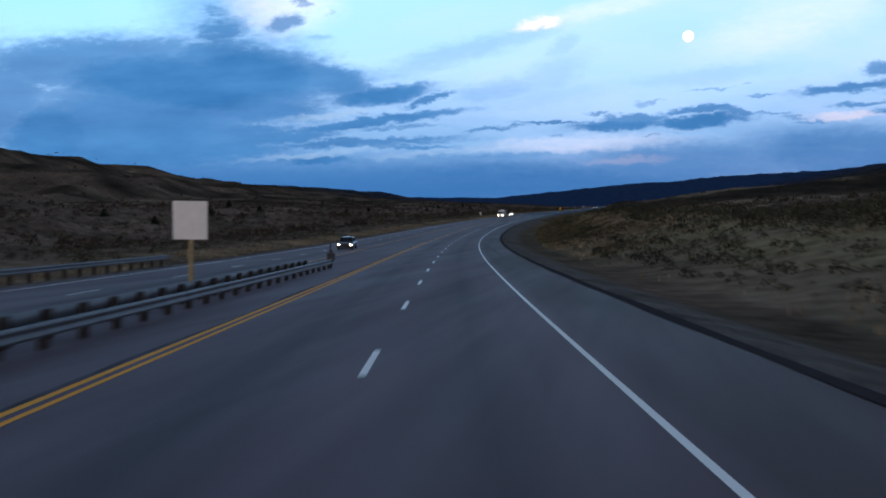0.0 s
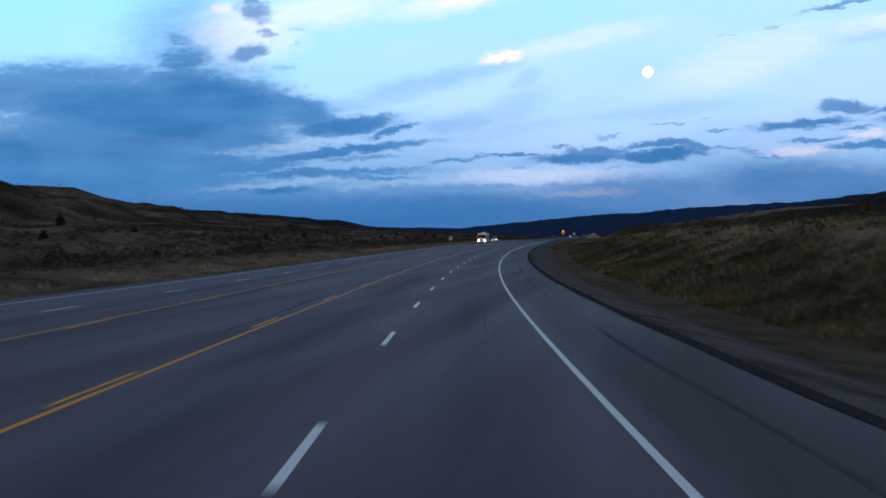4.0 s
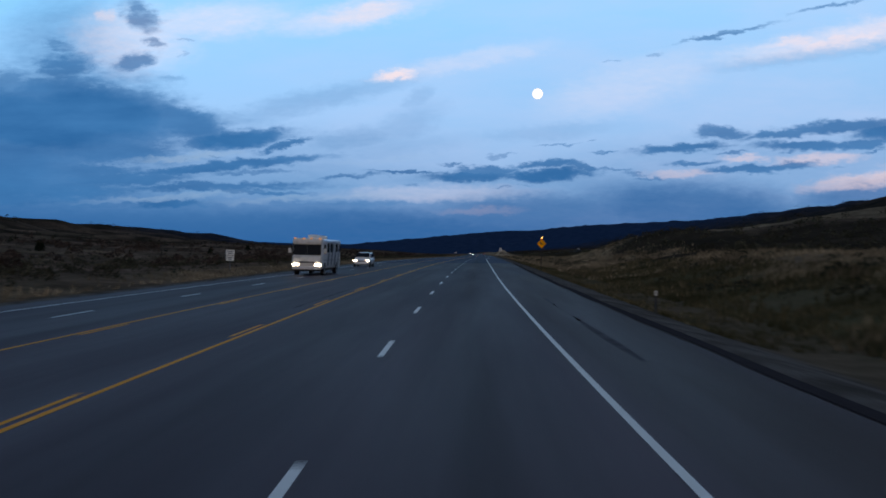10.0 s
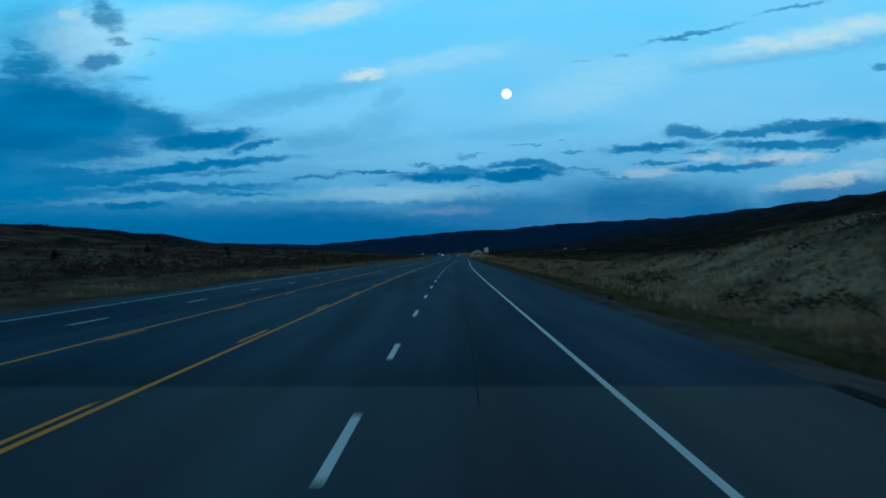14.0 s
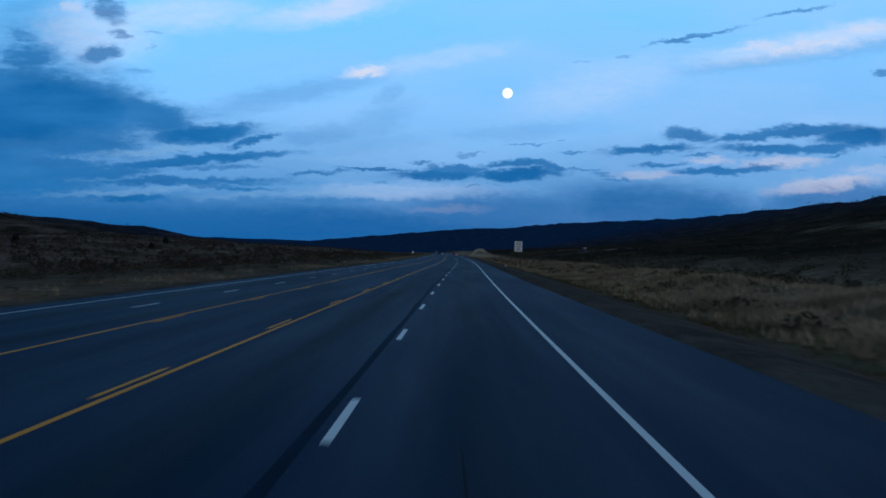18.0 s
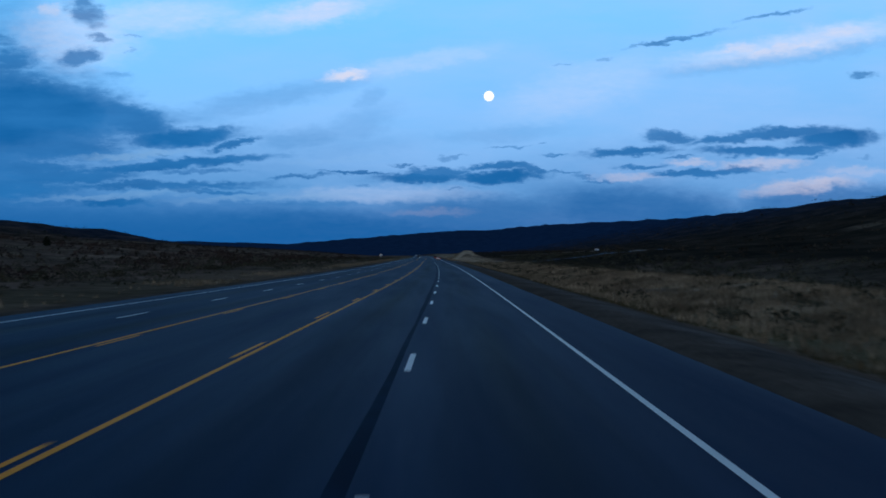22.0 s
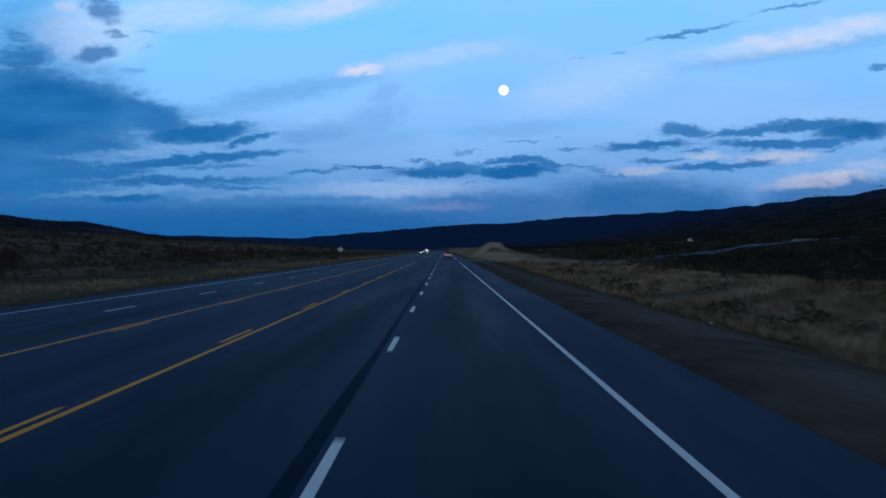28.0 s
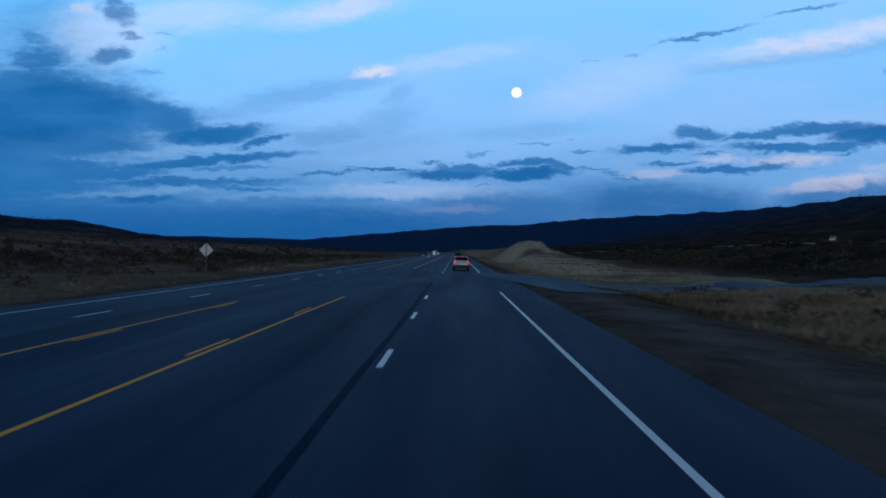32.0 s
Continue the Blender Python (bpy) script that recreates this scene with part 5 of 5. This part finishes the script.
def clumps(base, radius, tall, leaves, leaf):
    """Bushes at the points base, each of many small leaf triangles set over a dome."""
    n = len(base)
    a, h = rng.uniform(0, 6.283, (n, leaves)), rng.uniform(0.02, 1.0, (n, leaves)) ** 0.8
    rr = np.sqrt(np.clip(1 - h ** 2.2, 0.05, 1)) * rng.uniform(0.55, 1.12, (n, leaves))
    c = np.stack([rr * np.cos(a) * radius[:, None], rr * np.sin(a) * radius[:, None], h * tall[:, None]], -1) + base[:, None]
    t = rng.normal(0, 1, (n, leaves, 3, 3)) * (leaf[:, None, None, None])
    v = (c[:, :, None] + t).reshape(-1, 3)
    return v, np.arange(len(v)).reshape(-1, 3)


def tufts(base, tall, blades):
    n = len(base)
    a, l = rng.uniform(0, 6.283, (n, blades)), rng.uniform(0.05, 0.45, (n, blades))
    hh = tall[:, None] * rng.uniform(0.6, 1.15, (n, blades))
    foot = base[:, None] + np.stack([0.10 * np.cos(a * 3), 0.10 * np.sin(a * 3), a * 0 - 0.05], -1)
    tip = foot + np.stack([hh * l * np.cos(a), hh * l * np.sin(a), hh], -1)
    side = np.stack([-np.sin(a), np.cos(a), a * 0], -1) * (0.018 + 0.02 * tall[:, None, None])
    v = np.stack([foot - side, foot + side, tip], 2).reshape(-1, 3)
    return v, np.arange(len(v)).reshape(-1, 3)


def scatter(count, s0, s1, d0, d1, right, power=1.0):
    s = rng.uniform(s0, s1, count)
    d = d0 + (d1 - d0) * rng.uniform(0, 1, count) ** power
    u = edge_right(s) + d if right else edge_left(s) - d
    return s, u, d


def off_track(s, u):
    """Clear of the side road and the dirt track."""
    return ~((s > 1012) & (s < 1028) & (u > 0) & (u < 40)) & ~((s > 1020) & (s < 1075) & (u > 30) & (abs(u - np.interp(s, [1020, 1030, 1040, 1052, 1065], [30, 52, 75, 110, 160])) < 22)) & ~((s > 1045) & (s < 1400) & (abs(u - np.interp(s, [1045, 1075, 1110, 1161, 1230, 1300, 1400], [86, 100, 102, 92, 76, 66, 60])) < 5))


def stuff(name, label, category, v, f, material):
    tagged(new(name, mesh_from(name, v, f, material, False)), label, category, kind="stuff")


def ground_at(s, u):
    return place(s, u, height(s, u))


# sagebrush, close by and over the slopes
bits = []
for count, s1, d0, d1, right, power in ((9500, 1320, 9, 70, True, 1.3), (5500, 1320, 9, 80, False, 1.2), (2400, 320, 12, 50, True, 1.0)):
    s, u, d = scatter(count, -20, s1, d0, d1, right, power)
    keep = (fbm(s, u, 31, 4, 2.2) + rng.normal(0, 0.35, count) < np.interp(s, [0, 140, 200, 420, 520, 1320], [1.3, 1.0, 0.35, 0.2, 0.0, 0.1]) + np.where(d > 26, 0.5, 0) + (0 if right else 0.3)) & off_track(s, u)
    keep |= right & (sage_knoll(s, d) > 0.5) & (rng.uniform(0, 1, count) < 0.8)
    keep &= ~((s > 1022) & (s < 1330) & right & (d < 30)) & ~((s > 150) & (s < 440) & right & (d < 26) & (rng.uniform(0, 1, count) < 0.35))
    if right:
        keep &= rng.uniform(0, 1, count) > 0.85 * tan_hill(s, d)
    p = ground_at(s[keep], u[keep])
    r = rng.uniform(0.25, 0.8, len(p)) ** 1.2 * (1.1 + 0.5 * (d[keep] > 20))
    bits.append(clumps(p, r, r * rng.uniform(0.7, 1.1, len(p)), 56, r * 0.115))
nv = 0
V, F = [], []
for v, f in bits:
    V.append(v), F.append(f + nv)
    nv += len(v)
stuff("sagebrush", "grey-green sagebrush scattered over the roadside slopes", "shrubs", np.concatenate(V), np.concatenate(F), M_SAGE)
V, F, nv = [], [], 0
for count, d0, d1, right, leaves in ((9000, 60, 420, True, 11), (8000, 70, 420, False, 11), (4500, 350, 1000, True, 7), (4500, 350, 900, False, 7)):
    s, u, d = scatter(count, 0, 2600, d0, d1, right)
    keep = (fbm(s, u, 70, 4, 0.9) + rng.normal(0, 0.25, count) < (0.40 if right else np.interp(s, [200, 700], [-0.05, 0.35]))) & off_track(s, u)
    if right:
        keep &= rng.uniform(0, 1, count) > 0.75 * tan_hill(s, d)
    p = ground_at(s[keep], u[keep])
    r = rng.uniform(0.6, 1.5, len(p)) * (1.5 if d0 > 300 else 1.0)
    v, f = clumps(p, r, r * rng.uniform(0.6, 1.0, len(p)), leaves, r * 0.28)
    V.append(v), F.append(f + nv)
    nv += len(v)
stuff("distant_scrub", "dark scrub dotted over the far hillsides", "shrubs", np.concatenate(V), np.concatenate(F), M_FARSCRUB)

# tall brush along the valley on the far side
s, u, d = scatter(9000, 40, 1250, 32, 260, False, 1.3)
keep = fbm(s, u * 2.0, 85, 4, 3.7) + rng.normal(0, 0.15, len(s)) > np.interp(d, [32, 60, 260], [0.5, 0.4, 0.6])
p = ground_at(s[keep], u[keep])
r = rng.uniform(0.6, 1.9, len(p))
v, f = clumps(p, r, r * rng.uniform(0.8, 1.5, len(p)), 70, r * 0.13)
stuff("brush", "dark leafless brush in thickets along the valley floor", "shrubs", v, f, M_BRUSH)

# dry grass along both verges
V, F, nv = [], [], 0
for count, s0, s1, d0, d1, right, hi in ((80000, -10, 1010, 6.5, 30, True, 0.6), (16000, 1032, 1330, 2.5, 22, True, 0.28), (20000, -10, 1200, 4.5, 10, False, 0.45), (60000, 90, 470, 7.5, 28, True, 0.5), (60000, 560, 1008, 9, 30, True, 0.55)):
    s, u, d = scatter(count, s0, s1, d0, d1, right, 1.0)
    want = fbm(s, u, 37, 4, 2.2) * 0.5 + 0.5 + rng.normal(0, 0.25, count)
    lim = np.interp(s, [0, 60, 170, 300, 440, 520, 640, 760, 900, 1000, 1030], [1.1, 1.0, 0.25, 0.15, 0.2, 0.4, 0.25, 0.25, 0.30, 0.4, 0.05]) + 0.9 * (1 - ss(d, 14, 19)) * np.interp(s, [130, 180, 410, 450], [0, 1, 1, 0]) if right else np.interp(s, [0, 450, 600], [0.2, 0.4, 0.7])
    keep = (want > lim) & off_track(s, u)
    if right:
        keep &= rng.uniform(0, 1, count) > 0.92 * sage_knoll(s, d)
    p = ground_at(s[keep], u[keep])
    v, f = tufts(p, rng.uniform(0.35, 1.0, len(p)) * hi, 8)
    V.append(v), F.append(f + nv)
    nv += len(v)
stuff("dry_grass", "tall straw-coloured dry grass along the verge", "grass", np.concatenate(V), np.concatenate(F), M_STRAW)
s, u, d = scatter(42000, 340, 1020, 2.6, 8.5, True, 1.2)
u = u + np.interp(s, [480, 620, 1000, 1030], [0, 3.5, 3.5, 0])
keep = (fbm(s, u, 19, 3, 1.2) + rng.normal(0, 0.4, len(s)) > -0.1) & off_track(s, u)
v, f = tufts(ground_at(s[keep], u[keep]), rng.uniform(0.1, 0.3, keep.sum()), 7)
s, u, d = scatter(52000, 130, 440, 7.0, 19, True, 1.0)
keep = fbm(s, u, 23, 3, 0.6) + rng.normal(0, 0.4, len(s)) > -0.35
v2, f2 = tufts(ground_at(s[keep], u[keep]), rng.uniform(0.2, 0.55, keep.sum()), 7)
v, f = np.concatenate([v, v2]), np.concatenate([f, f2 + len(v)])
stuff("green_grass", "short green grass beside the gravel shoulder", "grass", v, f, M_GREEN)

# junipers: far ones as one dark scatter, the nearest as trees
V, F, nv = [], [], 0
for count, s0, s1, d0, d1, right in ((700, 150, 3300, 120, 860, False), (420, 200, 3000, 350, 900, True), (1500, 500, 3200, 640, 820, True)):
    s, u, d = scatter(count, s0, s1, d0, d1, right, 0.7)
    keep = fbm(s, u, 190, 3, 5.0) > (-0.1 if d0 < 600 else -0.6)
    p = ground_at(s[keep], u[keep])
    r = rng.uniform(1.0, 2.2, len(p)) * (0.62 if d0 > 600 else 1.0)
    v, f = clumps(p, r, r * rng.uniform(1.1, 1.8, len(p)), 40, r * 0.22)
    V.append(v), F.append(f + nv)
    nv += len(v)
stuff("distant_junipers", "dark junipers dotted along the hills", "trees", np.concatenate(V), np.concatenate(F), M_JUNIPER)


def juniper(s, u, h, seed):
    t = thing("juniper_tree", "dark bushy juniper on the sage slope", "tree", s, u, float(height(s, u)), group="junipers on the slope")
    bm = bmesh.new()
    tube(h * 0.06, h * 0.7, "z", (0, 0, h * 0.3), 8, h * 0.02, bm)
    r_ = random.Random(seed)
    for k in range(6):
        a, l = r_.uniform(0, 6.28), h * r_.uniform(0.25, 0.4)
        q = bmesh.ops.create_cone(bm, cap_ends=True, segments=5, radius1=h * 0.025, radius2=h * 0.008, depth=l)
        bmesh.ops.transform(bm, matrix=Matrix.Translation((math.cos(a) * l * 0.35, math.sin(a) * l * 0.35, h * (0.2 + 0.08 * k))) @ Euler((0, radians(55), a)).to_matrix().to_4x4(), verts=q["verts"])
    part("trunk", bm, M_BARK, t)
    c = np.array([[0, 0, h * 0.12], [h * 0.16, 0.1, h * 0.05], [-h * 0.14, h * 0.1, h * 0.08], [0, -h * 0.15, h * 0.06]])
    v, f = clumps(c, np.array([0.36, 0.26, 0.27, 0.25]) * h, np.array([0.9, 0.62, 0.7, 0.55]) * h, 420, np.full(4, h * 0.035))
    crown = new("crown", mesh_from("crown", v, f, M_JUNIPER, False))
    crown.parent = t


for k, (s, u, h) in enumerate(((262, -88, 3.4), (271, -96, 4.0), (283, -104, 3.0), (296, -92, 2.6), (240, -110, 3.6), (345, -120, 3.2), (410, -135, 3.6), (210, -80, 2.8), (470, -110, 3.0), (560, -125, 3.4), (690, -118, 3.0), (830, -140, 3.6), (905, -122, 3.0), (1010, -150, 3.8))):
    juniper(s, u, h, k)

# pale stones on the far side
s, u, d = scatter(170, 90, 330, 28, 90, False)
p = ground_at(s, u)
bm = bmesh.new()
stone = bmesh.ops.create_icosphere(bm, subdivisions=1, radius=1.0)
sv = np.array([v.co[:] for v in bm.verts])
sf = np.array([[v.index for v in f_.verts] for f_ in bm.faces])
bm.free()
r = rng.uniform(0.12, 0.5, len(p))
v = (sv[None] * r[:, None, None] * rng.uniform(0.6, 1.2, (len(p), len(sv), 1)) * np.array([1, 1, 0.7]) + p[:, None]).reshape(-1, 3)
f = (sf[None] + (np.arange(len(p)) * len(sv))[:, None, None]).reshape(-1, 3)
stuff("stones", "pale broken stones among the sage", "stones", v, f, plain("pale_stone", (0.17, 0.16, 0.15), 0.9, 0.0, 0.3))
